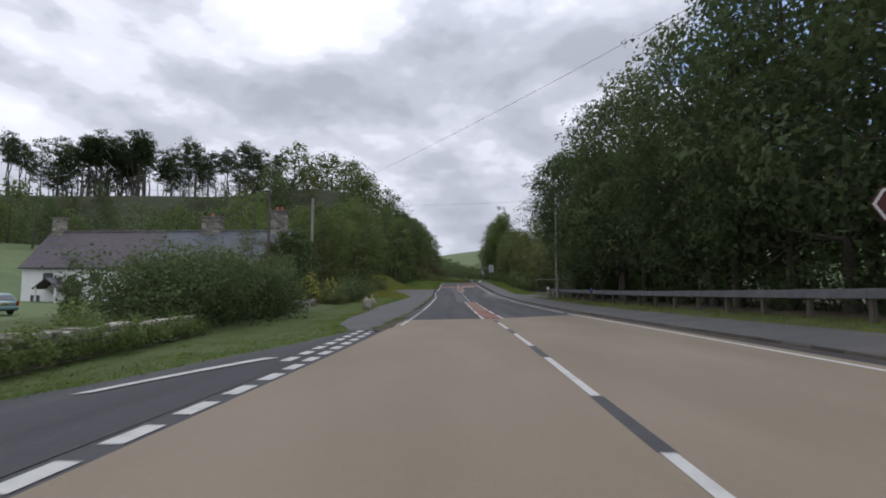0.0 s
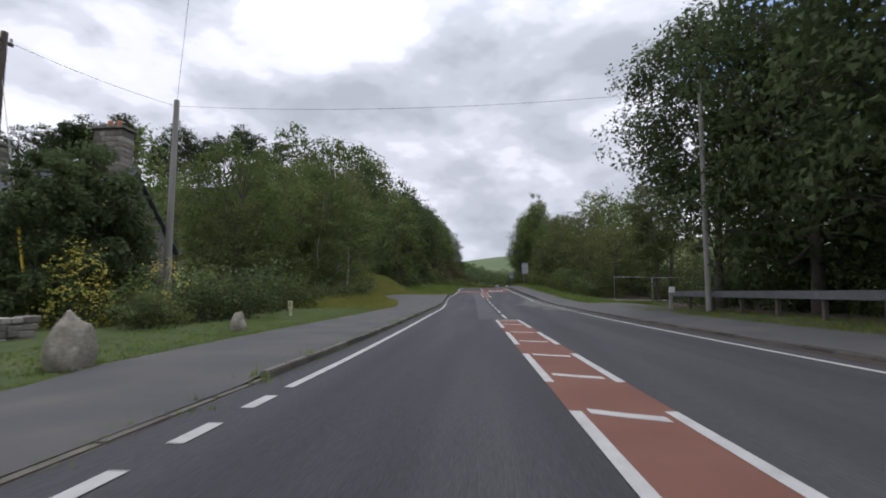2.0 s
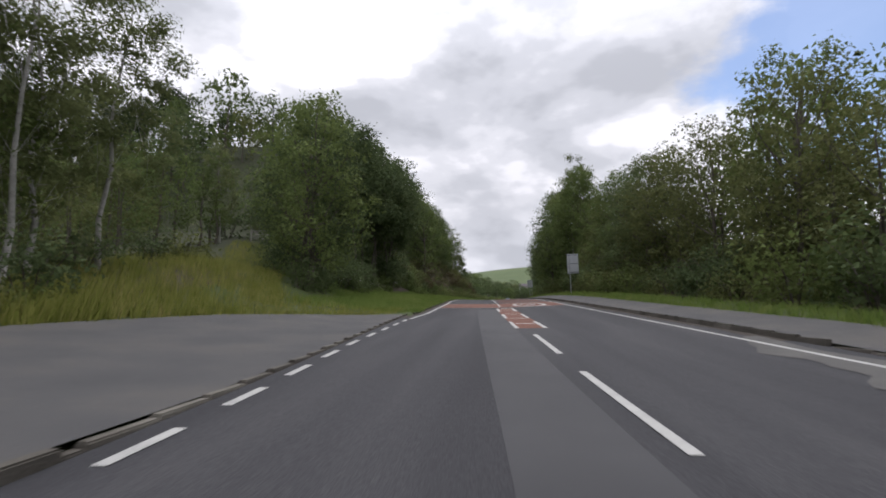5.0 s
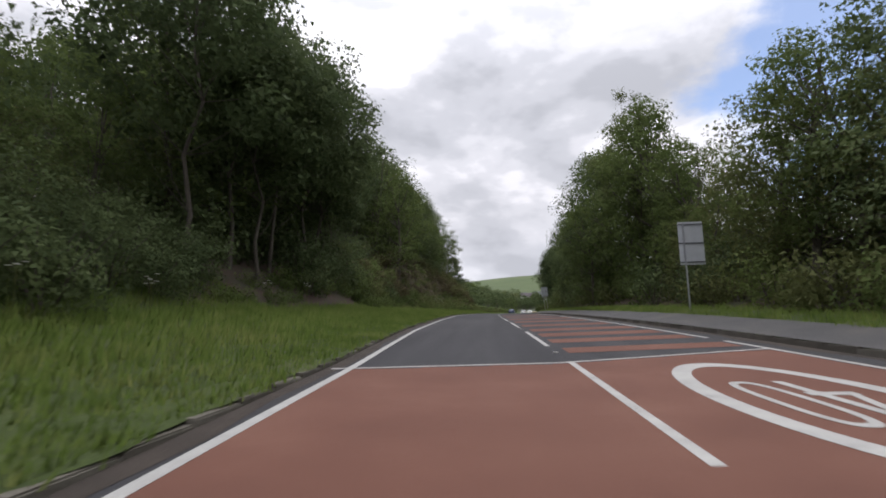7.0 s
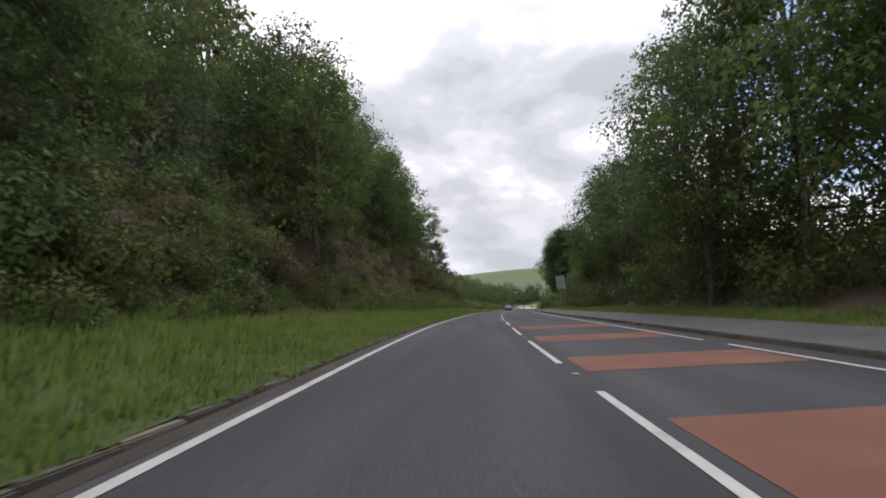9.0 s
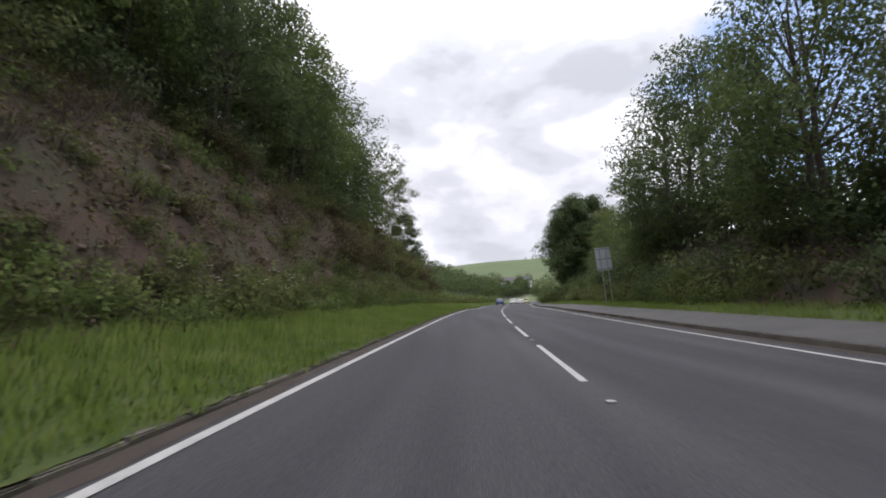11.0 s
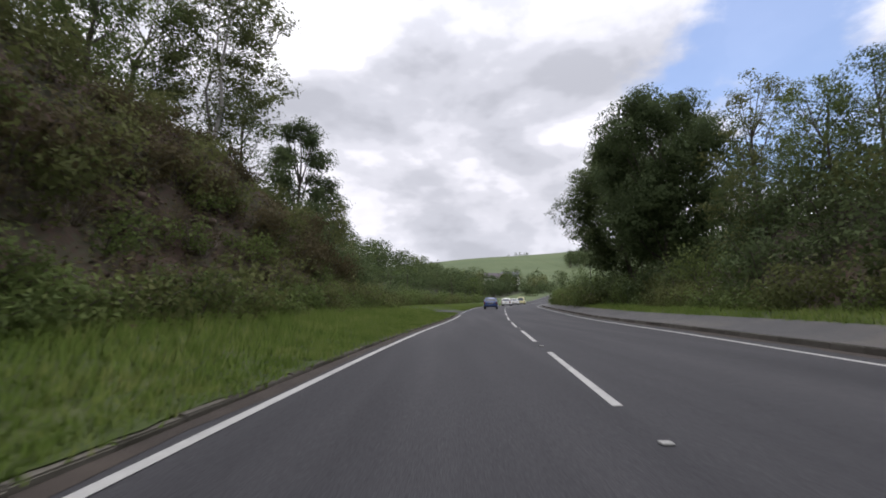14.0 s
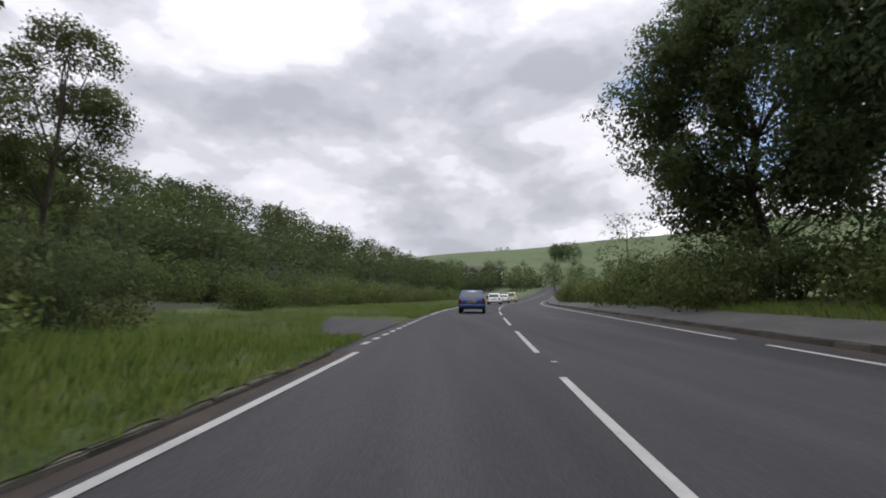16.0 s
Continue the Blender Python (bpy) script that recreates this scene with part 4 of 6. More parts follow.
row(["oak", "maple"], 185, 197, 14.5, 17, 3.2, 0.75, 0.9)
row(["oak", "maple"], 199, 209, 15, 16.8, 3.6, 0.9, 1.05)
row(["bush", "shrub", "bush"], 160, 246, 14.5, 17.5, 2.8, 1.0, 1.4)
row(["bush", "shrub", "greenbush", "bush"], 132, 252, 12.0, 15.0, 1.8, 0.8, 1.25)
row(["bush", "shrub", "bush"], 155, 247, 17, 20, 4.2, 0.9, 1.2)
row(["olive", "ash", "oak"], 211, 248, 15, 18.5, 2.6, 0.38, 0.5)
row(["bramble", "shrub"], 188, 250, 11.5, 12.4, 1.3, 0.7, 1.0)
plant("maple", 209, 14.5, 0.7)
plant("ash", 214, 16.5, 0.5)
row(["oak_far", "ash_far"], 165, 247, 21, 28, 6.0, 0.5, 0.7)
# far side: the big tree and the hedge at the bend
plant("big", 268.5, 15.6, 1.12)
plant("big", 254.5, 15.3, 1.08)
row(["bush"], 244, 264, 17, 20.5, 1.3, 1.4, 1.9)
plant("thin", 243, 17.0, 1.0)
row(["bush", "shrub", "greenbush"], 262, 345, 9.6, 11.0, 1.7, 0.85, 1.2)
row(["bush", "greenbush"], 252, 280, 12, 15, 1.7, 1.0, 1.4)
row(["olive_far", "oak_far"], 268, 345, 15, 26, 7, 0.45, 0.65)

# near side: cottage garden
row(["hedge"], 19.5, 36, -13.4, -11.6, 1.6, 1.15, 1.5)
row(["hedge"], 24, 36, -16, -13.5, 2.6, 1.2, 1.5)
plant("hedge", 26.5, -15.6, 1.6)
plant("conifer", 44.5, -14.9, 0.95)
plant("conifer", 47.2, -14.8, 1.1)
plant("conifer", 49.8, -15.6, 0.95)
row(["bush", "shrub", "bush"], 43.5, 49, -11.3, -9.6, 1.0, 0.6, 0.85)
plant("conifer", 46.5, -16.4, 1.05)
plant("conifer", 48.6, -17.2, 1.0)
plant("olive", 45.8, -18.6, 0.62)
row(["bush", "greenbush", "shrub"], 50, 62, -12.6, -10.8, 1.9, 0.85, 1.1)
row(["olive", "bush"], 52, 74, -18, -13.5, 2.6, 0.55, 0.75)
# near side: woods
row(["ash", "maple"], 61, 67, -17, -15.5, 3.0, 0.78, 0.86)
row(["olive", "ash", "maple"], 68, 75, -21, -14.5, 3.6, 0.6, 0.74)
row(["olive", "ash", "maple"], 76, 83, -19, -14.5, 2.8, 0.85, 1.0)
row(["olive", "ash", "maple"], 84, 95, -21, -15.5, 3.4, 0.75, 0.92)
row(["olive_far", "ash_far"], 64, 100, -34, -22, 3.5, 0.8, 1.0)
for y, u, s in ((73, -14.2, 0.72), (88, -15.0, 0.98), (91, -17.0, 1.05), (93.5, -16.0, 1.0)):
    plant("birch", y, u, s)
row(["bush", "shrub", "bramble"], 62, 88, -13, -11, 1.9, 0.7, 1.0)
row(["bush", "shrub", "bramble"], 88, 102, -18, -15, 1.9, 0.7, 1.0)
row(["bush", "hedge"], 109, 122, -15.8, -13.0, 1.6, 0.9, 1.2)
plant("maple", 106.8, -11.2, 0.9)
plant("oak", 108.4, -12.2, 0.8)
plant("ash", 115.5, -15.5, 0.5)
row(["bush", "hedge"], 104, 124, -11.6, -9.6, 1.5, 0.6, 1.0)
row(["bush"], 122, 145, -15.2, -13.6, 1.4, 1.0, 1.4)
row(["bramble", "bramble", "shrub"], 120, 146, -13, -9.8, 2.4, 0.45, 0.7)
row(["stem"], 124, 139, -12.6, -10.4, 2.6, 0.9, 1.08)
row(["stem"], 139.5, 147, -13.6, -11.6, 2.4, 0.7, 0.8)
row(["bush"], 133, 147, -12.8, -10.6, 1.1, 0.9, 1.25)
row(["bush"], 125, 146, -20, -16, 1.5, 1.5, 2.0)
row(["maple", "olive"], 117, 128, -19.5, -16, 2.6, 0.5, 0.6)
row(["olive_far", "bush"], 98, 108, -34, -19.5, 1.2, 0.5, 0.7)
row(["olive_far", "ash_far"], 108, 128, -38, -27.5, 1.8, 0.6, 0.8)
plant("birch", 126, -28.3, 0.8)
row(["bush"], 132, 137, -31, -20, 0.9, 1.6, 2.1)
row(["maple", "oak", "maple"], 129, 144, -17, -14.5, 4.6, 0.95, 1.1)
row(["oak", "ash"], 144, 162, -21, -17, 3.8, 0.68, 0.85)
row(["shrub", "brown", "bramble", "greenbush"], 143, 158, -12.5, -9.6, 0.8, 0.75, 1.1)
row(["shrub", "greenbush", "bush"], 143, 162, -16.5, -13.0, 1.1, 0.9, 1.2)
plant("maple", 165, -10.6, 0.92)
row(["oak", "ash"], 167, 173, -15.5, -13, 4, 0.9, 1.0)
row(["bush", "shrub", "bramble"], 138, 152, -10.8, -9.2, 1.4, 0.7, 1.05)
row(["bramble"], 121, 131, -10.2, -9.4, 1.6, 0.4, 0.6)
row(["bramble", "bush"], 130, 143, -11.4, -9.5, 0.9, 0.7, 1.0)
row(["bramble"], 142, 168, -9.4, -8.6, 1.1, 0.6, 0.9)
row(["oak_far", "ash_far", "maple_far"], 136, 226, -26, -16, 4.6, 0.68, 0.9)
plant("ash", 236, -18.5, 0.62)
row(["oak_far", "ash_far"], 228, 246, -30, -21, 4.0, 0.5, 0.65)
row(["oak_hill", "maple_hill", "olive_hill"], 140, 242, -46, -28, 4.4, 0.95, 1.2)
row(["oak_hill", "maple_hill", "olive_hill"], 156, 236, -66, -46, 4.2, 0.95, 1.2)
row(["hedge", "hedge", "shrub"], 246, 257, -13, -9.7, 1.15, 0.75, 1.05)
row(["hedge", "bush"], 246, 262, -17, -13.5, 1.6, 1.1, 1.5)
# cutting: brambles at the foot, low dry growth on the bare slope, scrub along the crest
row(["bramble", "bramble", "shrub"], 164, 250, -8.4, -7.3, 0.95, 0.6, 0.95)
row(["bramble", "tuft", "dead"], 166, 249, -9.4, -8.2, 0.9, 0.55, 0.9)
row(["tuft", "tuft", "dead", "heath", "fern"], 158, 247, -10.6, -9.0, 0.95, 0.7, 1.15)
row(["tuft", "dead", "heath", "fern"], 160, 200, -12.2, -10.4, 1.0, 0.8, 1.25)
row(["heath", "brown", "shrub", "bush"], 160, 214, -13.6, -12.0, 1.1, 0.7, 1.0)
row(["heath", "brown", "shrub"], 214, 246, -13.8, -12.2, 1.2, 0.5, 0.7)
row(["brown", "shrub", "heath", "brown"], 197, 247, -10.8, -9.2, 1.0, 0.7, 1.0)
row(["brown", "shrub", "heath", "heath"], 194, 247, -13.0, -10.8, 0.9, 0.5, 0.75)
row(["oak", "oak", "ash", "maple"], 172, 216, -16.4, -13.4, 3.7, 0.8, 0.98)
row(["oak_far", "oak"], 176, 216, -21, -17, 4.5, 0.85, 1.0)
row(["oak", "ash"], 217, 225, -18, -15, 4, 0.65, 0.8)
plant("ash", 231, -16.5, 0.62)
plant("birch", 238.3, -15.2, 1.3, sz=1.02)
plant("birch", 240.5, -17.0, 1.2, sz=0.95)
plant("airy", 263.5, -18.2, 1.02)
plant("spire", 254, -16.6, 1.0, sz=1.02)
plant("oak", 246, -17.8, 0.72)
plant("olive", 252, -13.5, 0.7)
for k in range(122):
    y, u = rnd.uniform(186, 228), rnd.uniform(-190, -74)
    plant("pine", y, u, rnd.uniform(1.35, 1.7), sz=rnd.uniform(1.0, 1.32) * float(np.interp(u, [-115, -95], [1.0, 0.8])))
row(["oak_hill", "oak_hill", "maple_hill"], 94, 152, -150, -46, 1.2, 0.65, 0.95)
row(["oak_hill", "maple_hill"], 95, 112, -130, -95, 2.4, 0.8, 1.0)
# near side: hedge and wooded slope beyond the turning
row(["greenbush", "greenbush", "shrub"], 272, 350, -15, -12, 1.6, 0.85, 1.1)
row(["bush", "greenbush"], 266, 330, -24, -16, 1.8, 1.0, 1.4)
row(["oak_hill", "oak_hill", "maple_hill"], 268, 450, -95, -58, 2.6, 0.8, 1.0, 0.78)
row(["oak_hill", "oak_hill", "maple_hill"], 285, 450, -58, -24, 2.6, 0.75, 0.95, 0.66)
row(["oak_hill", "oak_hill", "maple_hill"], 262, 300, -60, -24, 2.0, 0.68, 0.9, 0.64)
row(["oak_hill", "olive_hill"], 400, 475, -30, 70, 3, 0.5, 0.75)

row(["oak_hill", "olive_hill"], 436, 462, -48, -8, 1.7, 0.55, 0.8)
row(["oak_hill", "oak_hill", "olive_hill"], 154, 176, -165, -56, 0.75, 0.45, 0.65)
row(["bush"], 398, 452, -52, -5, 1.3, 1.6, 2.4)

# copses on the far hill
for k in range(13):
    y = rnd.uniform(640, 700)
    plant("oak_hill", y, 0.283 * (y - 226) + rnd.uniform(-14, 14) - float(ref_x(y)), rnd.uniform(0.8, 1.1))
for k in range(5):
    y = rnd.uniform(960, 990)
    plant("oak_hill", y, rnd.uniform(95, 135) - float(ref_x(y)), rnd.uniform(0.4, 0.55))

# ---- things ----
def plain(name, col, rough=0.5, metal=0.0, var=0.25, scale=6.0, bump=0.1, spec=0.4):
    lo, hi = tuple(c * (1 - var) for c in col), tuple(min(1, c * (1 + var)) for c in col)
    return material(name, [(0.25, lo), (0.5, col), (0.75, hi)], scale, scale * 12, rough, bump, metal, spec=spec, obj=True)


STONE = material("grey_stone", [(0.2, (0.10, 0.092, 0.08)), (0.5, (0.2, 0.185, 0.16)), (0.8, (0.34, 0.32, 0.28))], 3.0, 25, 0.95, 0.8, per_object=0.5, obj=True)
SLATE_P = material("purple_slate", [(0.25, (0.048, 0.040, 0.048)), (0.5, (0.072, 0.060, 0.070)), (0.8, (0.105, 0.090, 0.098))], 1.5, 30, 0.75, 0.4, per_object=0.3)
SLATE_G = material("grey_slate", [(0.25, (0.062, 0.068, 0.08)), (0.5, (0.09, 0.098, 0.112)), (0.8, (0.13, 0.14, 0.15))], 1.5, 30, 0.7, 0.4, per_object=0.3)
WHITE = plain("white_render", (0.68, 0.68, 0.66), 0.9, 0, 0.12, 1.2, 0.3)
DARKFRAME = plain("dark_window_frame", (0.05, 0.05, 0.055), 0.5)
GLASS = plain("window_glass", (0.08, 0.088, 0.10), 0.08, 0, 0.2, 1.0, 0, 0.8)
POLEWOOD = material("creosoted_wood", [(0.25, (0.05, 0.04, 0.032)), (0.5, (0.09, 0.075, 0.06)), (0.8, (0.14, 0.12, 0.10))], 3, 40, 0.9, 0.6, stretch=(1, 1, 0.1), obj=True)
POLEGREY = material("weathered_pale_wood", [(0.25, (0.16, 0.15, 0.13)), (0.5, (0.24, 0.23, 0.205)), (0.8, (0.33, 0.31, 0.28))], 3, 40, 0.9, 0.6, stretch=(1, 1, 0.1), obj=True)
STEEL = plain("galvanised_steel", (0.34, 0.35, 0.36), 0.45, 0.8, 0.2, 5)
ALU = plain("sign_back_aluminium", (0.44, 0.46, 0.48), 0.6, 0.2, 0.15, 2)
RAIL = material("weathered_grey_rail", [(0.25, (0.07, 0.07, 0.075)), (0.5, (0.11, 0.11, 0.115)), (0.8, (0.17, 0.17, 0.17))], 2, 30, 0.7, 0.3, obj=True)
TERRA = plain("terracotta", (0.34, 0.12, 0.06), 0.8)
RUBBER = plain("tyre_rubber", (0.025, 0.025, 0.026), 0.8)
PLASTIC = plain("black_plastic", (0.03, 0.03, 0.032), 0.6)
BLUE = plain("blue_car_paint", (0.04, 0.07, 0.19), 0.3, 0.2, 0.1, 1.0, 0, 0.6)
WHITEP = plain("white_car_paint", (0.72, 0.72, 0.70), 0.3, 0, 0.05, 1.0, 0, 0.5)
YELLOWP = plain("pale_yellow_car_paint", (0.60, 0.56, 0.30), 0.35, 0, 0.08, 1.0, 0, 0.5)
TEALP = plain("grey_green_car_paint", (0.16, 0.24, 0.25), 0.3, 0.2, 0.1, 1.0, 0, 0.5)
REDLIGHT = plain("red_lamp_lens", (0.17, 0.012, 0.012), 0.25, 0, 0.1, 2.0, 0, 0.6)
PLATE = plain("yellow_number_plate", (0.60, 0.50, 0.14), 0.5, 0, 0.05, 2, 0)
BROWNSIGN = plain("brown_sign_face", (0.10, 0.028, 0.022), 0.5, 0, 0.1, 2, 0)
WHITEFACE = plain("white_sign_face", (0.72, 0.72, 0.72), 0.5, 0, 0.06, 2, 0)
BLUESIGN = plain("blue_sign_face", (0.02, 0.06, 0.2), 0.5, 0, 0.1, 2, 0)
YELLOWP2 = plain("yellow_guard", (0.58, 0.42, 0.03), 0.5, 0, 0.1, 3, 0)
ROCK = material("pale_boulder", [(0.2, (0.09, 0.085, 0.06)), (0.5, (0.21, 0.195, 0.155)), (0.8, (0.36, 0.34, 0.285))], 2.2, 18, 0.95, 0.9, obj=True)
WIRE = plain("cable", (0.05, 0.05, 0.05), 0.6, 0, 0.1, 2, 0)


def slab_roof(parent, mat, x0, x1, ye, ze, yr, zr, rows, name="roof"):
    """One roof slope of slate courses in a single stepped sheet, each lapping the one below."""
    prof = []
    for k in range(rows):
        a, b = k / rows, (k + 1) / rows
        prof += [(ye + (yr - ye) * a, ze + (zr - ze) * a + 0.045), (ye + (yr - ye) * b, ze + (zr - ze) * b + 0.01)]
    prof += [(yr, zr - 0.06), (ye, ze - 0.06)]
    bm = bmesh.new()
    a = [bm.verts.new((x0, *p)) for p in prof]; b = [bm.verts.new((x1, *p)) for p in prof]
    n = len(prof)
    for k in range(n):
        bm.faces.new((a[k], a[(k + 1) % n], b[(k + 1) % n], b[k]))
    bm.faces.new(a[::-1]); bm.faces.new(b)
    bmesh.ops.recalc_face_normals(bm, faces=bm.faces[:])
    return part(name, bm, mat, parent)


def chimney(parent, x, y, z0, w, d, h, pots, mat=STONE):
    bm = bmesh.new()
    box(bm, (w - 0.08, d - 0.08, h), (x, y, z0 + h / 2))
    ch = part("chimney", bm, mat, parent, "rough grey stone chimney")
    rng = random.Random(int(x * 7))
    if "chimney_stone" not in bpy.data.meshes:
        bs = bmesh.new(); box(bs, (1, 1, 1)); bmesh.ops.bevel(bs, geom=bs.edges[:], offset=0.06, segments=1, affect="EDGES")
        me = bpy.data.meshes.new("chimney_stone"); bs.to_mesh(me); bs.free(); me.materials.append(mat)
    zz = z0
    while zz < z0 + h - 0.3:   # courses of rough stone
        c = rng.uniform(0.2, 0.3)
        xx = -w / 2
        while xx < w / 2 - 0.05:
            l = min(rng.uniform(0.3, 0.65), w / 2 - xx)
            st = new("stone", bpy.data.meshes["chimney_stone"])
            st.matrix_world = Matrix.Translation((x + xx + l / 2, y, zz + c / 2)) @ Matrix.Diagonal((l - 0.02, d + rng.uniform(-0.03, 0.05), c - 0.02, 1))
            st.parent = ch
            xx += l
        zz += c
    bm = bmesh.new()
    box(bm, (w + 0.22, d + 0.22, 0.14), (x, y, z0 + h - 0.05), bevel=0.02)
    part("capping", bm, STONE, ch)
    for k in range(pots):
        bm = bmesh.new()
        xx = x + (k - (pots - 1) / 2) * 0.5
        rod(bm, (xx, y, z0 + h), (xx, y, z0 + h + 0.42), 0.15, 0.12, 12)
        part("chimney_pot", bm, TERRA, ch, "red clay chimney pot")


def window(parent, x, y, z, w, h, casement=DARKFRAME):
    bm = bmesh.new()
    for s in (-1, 1):
        box(bm, (0.07, 0.08, h), (x + s * (w / 2 - 0.035), y, z))
    for q in (-h / 2 + 0.035, 0, h / 2 - 0.035):
        box(bm, (w - 0.145, 0.075, 0.07), (x, y, z + q))
    wn = part("window", bm, casement, parent, "dark framed casement window")
    bm = bmesh.new()
    box(bm, (w - 0.1, 0.02, h - 0.1), (x, y + 0.02, z))
    part("pane", bm, GLASS, wn)
    bm = bmesh.new()
    box(bm, (w + 0.2, 0.2, 0.08), (x, y - 0.06, z - h / 2 - 0.045), bevel=0.01)
    part("sill", bm, STONE, wn)


def cottage(x0, x1, wallmat, slate, label, chims, windows, door=None):
    ye, yr, yb = 48.7, 52.6, 56.5
    ze, zr, zb = 3.35, 7.3, -1.2
    c = thing("cottage", Matrix(), label, "house")
    bm = bmesh.new()
    t = 0.5
    box(bm, (x1 - x0, t, ze - zb), ((x0 + x1) / 2, ye + 0.25 + t / 2, (ze + zb) / 2))
    box(bm, (x1 - x0, t, ze - zb), ((x0 + x1) / 2, yb - 0.25 - t / 2, (ze + zb) / 2))
    for x in (x0 + t / 2, x1 - t / 2):
        box(bm, (t, yb - ye - 1.5, ze - zb), (x, yr, (ze + zb) / 2))
        vs = [bm.verts.new(p) for p in ((x - t / 2, ye + 0.3, ze), (x - t / 2, yb - 0.3, ze), (x - t / 2, yr, zr - 0.12), (x + t / 2, ye + 0.3, ze), (x + t / 2, yb - 0.3, ze), (x + t / 2, yr, zr - 0.12))]
        for f in ((0, 1, 2), (5, 4, 3), (0, 3, 4, 1), (1, 4, 5, 2), (2, 5, 3, 0)):
            bm.faces.new([vs[i] for i in f])
    part("wall", bm, wallmat, c)
    slab_roof(c, slate, x0 - 0.2, x1 + 0.2, ye, ze, yr, zr, 22)
    slab_roof(c, slate, x0 - 0.2, x1 + 0.2, yb, ze, yr, zr, 22)
    bm = bmesh.new()
    n = int((x1 - x0) / 0.45)
    for k in range(n):
        xx = x0 + (k + 0.5) * (x1 - x0) / n
        rod(bm, (xx - 0.2, yr, zr + 0.02), (xx + 0.22, yr, zr + 0.03), 0.13, 0.13, 8)
    part("ridge", bm, slate, c)
    bm = bmesh.new()
    rod(bm, (x0 - 0.2, ye - 0.06, ze - 0.08), (x1 + 0.2, ye - 0.06, ze - 0.08), 0.065, 0.065, 8)
    part("gutter", bm, PLASTIC, c)
    for a in chims:
        chimney(c, *a)
    for w in windows:
        window(c, *w)
    return c


white_cottage = cottage(-43.7, -31.2, WHITE, SLATE_P, "white rendered cottage with a purple slate roof", [(-43.1, 52.6, 6.6, 1.1, 0.8, 2.2, 0)],
                        [(-41.0, 48.93, 2.3, 1.0, 1.0), (-42.2, 48.93, 0.1, 0.9, 1.0), (-38.5, 48.93, 0.1, 1.2, 1.0), (-36.2, 48.93, 2.3, 1.0, 1.0), (-34.0, 48.93, 0.1, 1.2, 1.0)])
bm = bmesh.new()
for s in (-1, 1):
    box(bm, (1.7, 1.6, 0.1), (-39.9 + s * 0.62, 48.1, 1.75), (0, s * 38, 0))
porch = part("porch_roof", bm, SLATE_P, white_cottage, "small pitched slate porch roof")
bm = bmesh.new()
for s in (-1, 1):
    box(bm, (0.12, 0.12, 2.6), (-39.9 + s * 1.0, 47.4, 0.1))
part("porch_post", bm, WHITE, porch)
stone_cottage = cottage(-31.0, -18.0, STONE, SLATE_G, "grey stone cottage with a blue-grey slate roof", [(-26.4, 52.6, 6.7, 2.0, 0.9, 2.15, 1), (-19.2, 52.6, 6.4, 1.6, 0.9, 3.1, 2)],
                        [(-28.0, 48.93, 1.0, 1.1, 1.2), (-20.2, 48.93, 1.0, 1.0, 1.2)])
# dormer on the stone cottage
bm = bmesh.new()
box(bm, (1.5, 1.6, 1.0), (-22.6, 49.6, 4.0))
dorm = part("dormer", bm, WHITE, stone_cottage, "small gabled roof dormer")
bm = bmesh.new()
for s in (-1, 1):
    box(bm, (1.15, 2.2, 0.07), (-22.6 + s * 0.45, 49.6, 4.75), (0, s * 35, 0))
part("dormer_roof", bm, SLATE_G, dorm)


# garden wall of stacked stones
def stone_wall(pts, h, label):
    w = thing("garden_wall", Matrix(), label, "wall", kind="structure")
    bms = bmesh.new(); box(bms, (0.3, 0.32, 0.19), bevel=0.03)
    me = bpy.data.meshes.new("stone"); bms.to_mesh(me); bms.free(); me.materials.append(STONE)
    rng = random.Random(5)
    core = bmesh.new()
    for (x0, y0), (x1, y1) in zip(pts, pts[1:]):
        d = Vector((x1 - x0, y1 - y0)); L = d.length; an = math.degrees(math.atan2(d.y, d.x))
        zb = float(ground_z((x0 + x1) / 2, (y0 + y1) / 2))
        box(core, (L, 0.3, h + 0.3), ((x0 + x1) / 2, (y0 + y1) / 2, zb + h / 2 - 0.15), (0, 0, an))
        z = -0.1
        while z < h:
            s = 0
            while s < L:
                l = rng.uniform(0.24, 0.5); hh = rng.uniform(0.13, 0.2)
                o = new("stone", me)
                px, py = x0 + d.x * (s + l / 2) / L, y0 + d.y * (s + l / 2) / L
                o.matrix_world = pose(px, py, zb + z + hh / 2, rng.uniform(-4, 4), rng.uniform(-4, 4), an + rng.uniform(-5, 5)) @ Matrix.Diagonal((l / 0.31, rng.uniform(1.1, 1.35), hh / 0.2, 1))
                o.parent = w
                s += l
            z += 0.175
    part("core", core, STONE, w)


stone_wall([(-8.2, 6.0), (-9.2, 10.0), (-9.9, 14.5), (-10.6, 19.5)], 0.72, "dry stone garden wall overgrown with ivy")
for k in range(26):
    yy = 5.3 + k * 0.58
    plant("bramble", yy, -8.35 - 0.15 * (yy - 6) - float(ref_x(yy)), rnd.uniform(0.42, 0.6), dz=0.22)
stone_wall([(-12.3, 37.2), (-12.0, 40.8)], 0.45, "low dry stone garden wall beside the verge")
row(["bramble", "greenbush"], 8, 22, -14, -11.5, 1.6, 0.4, 0.6)
plant("conifer", 33.5, -26.2, 0.42)
plant("greenbush", 45.0, -12.2, 0.5)


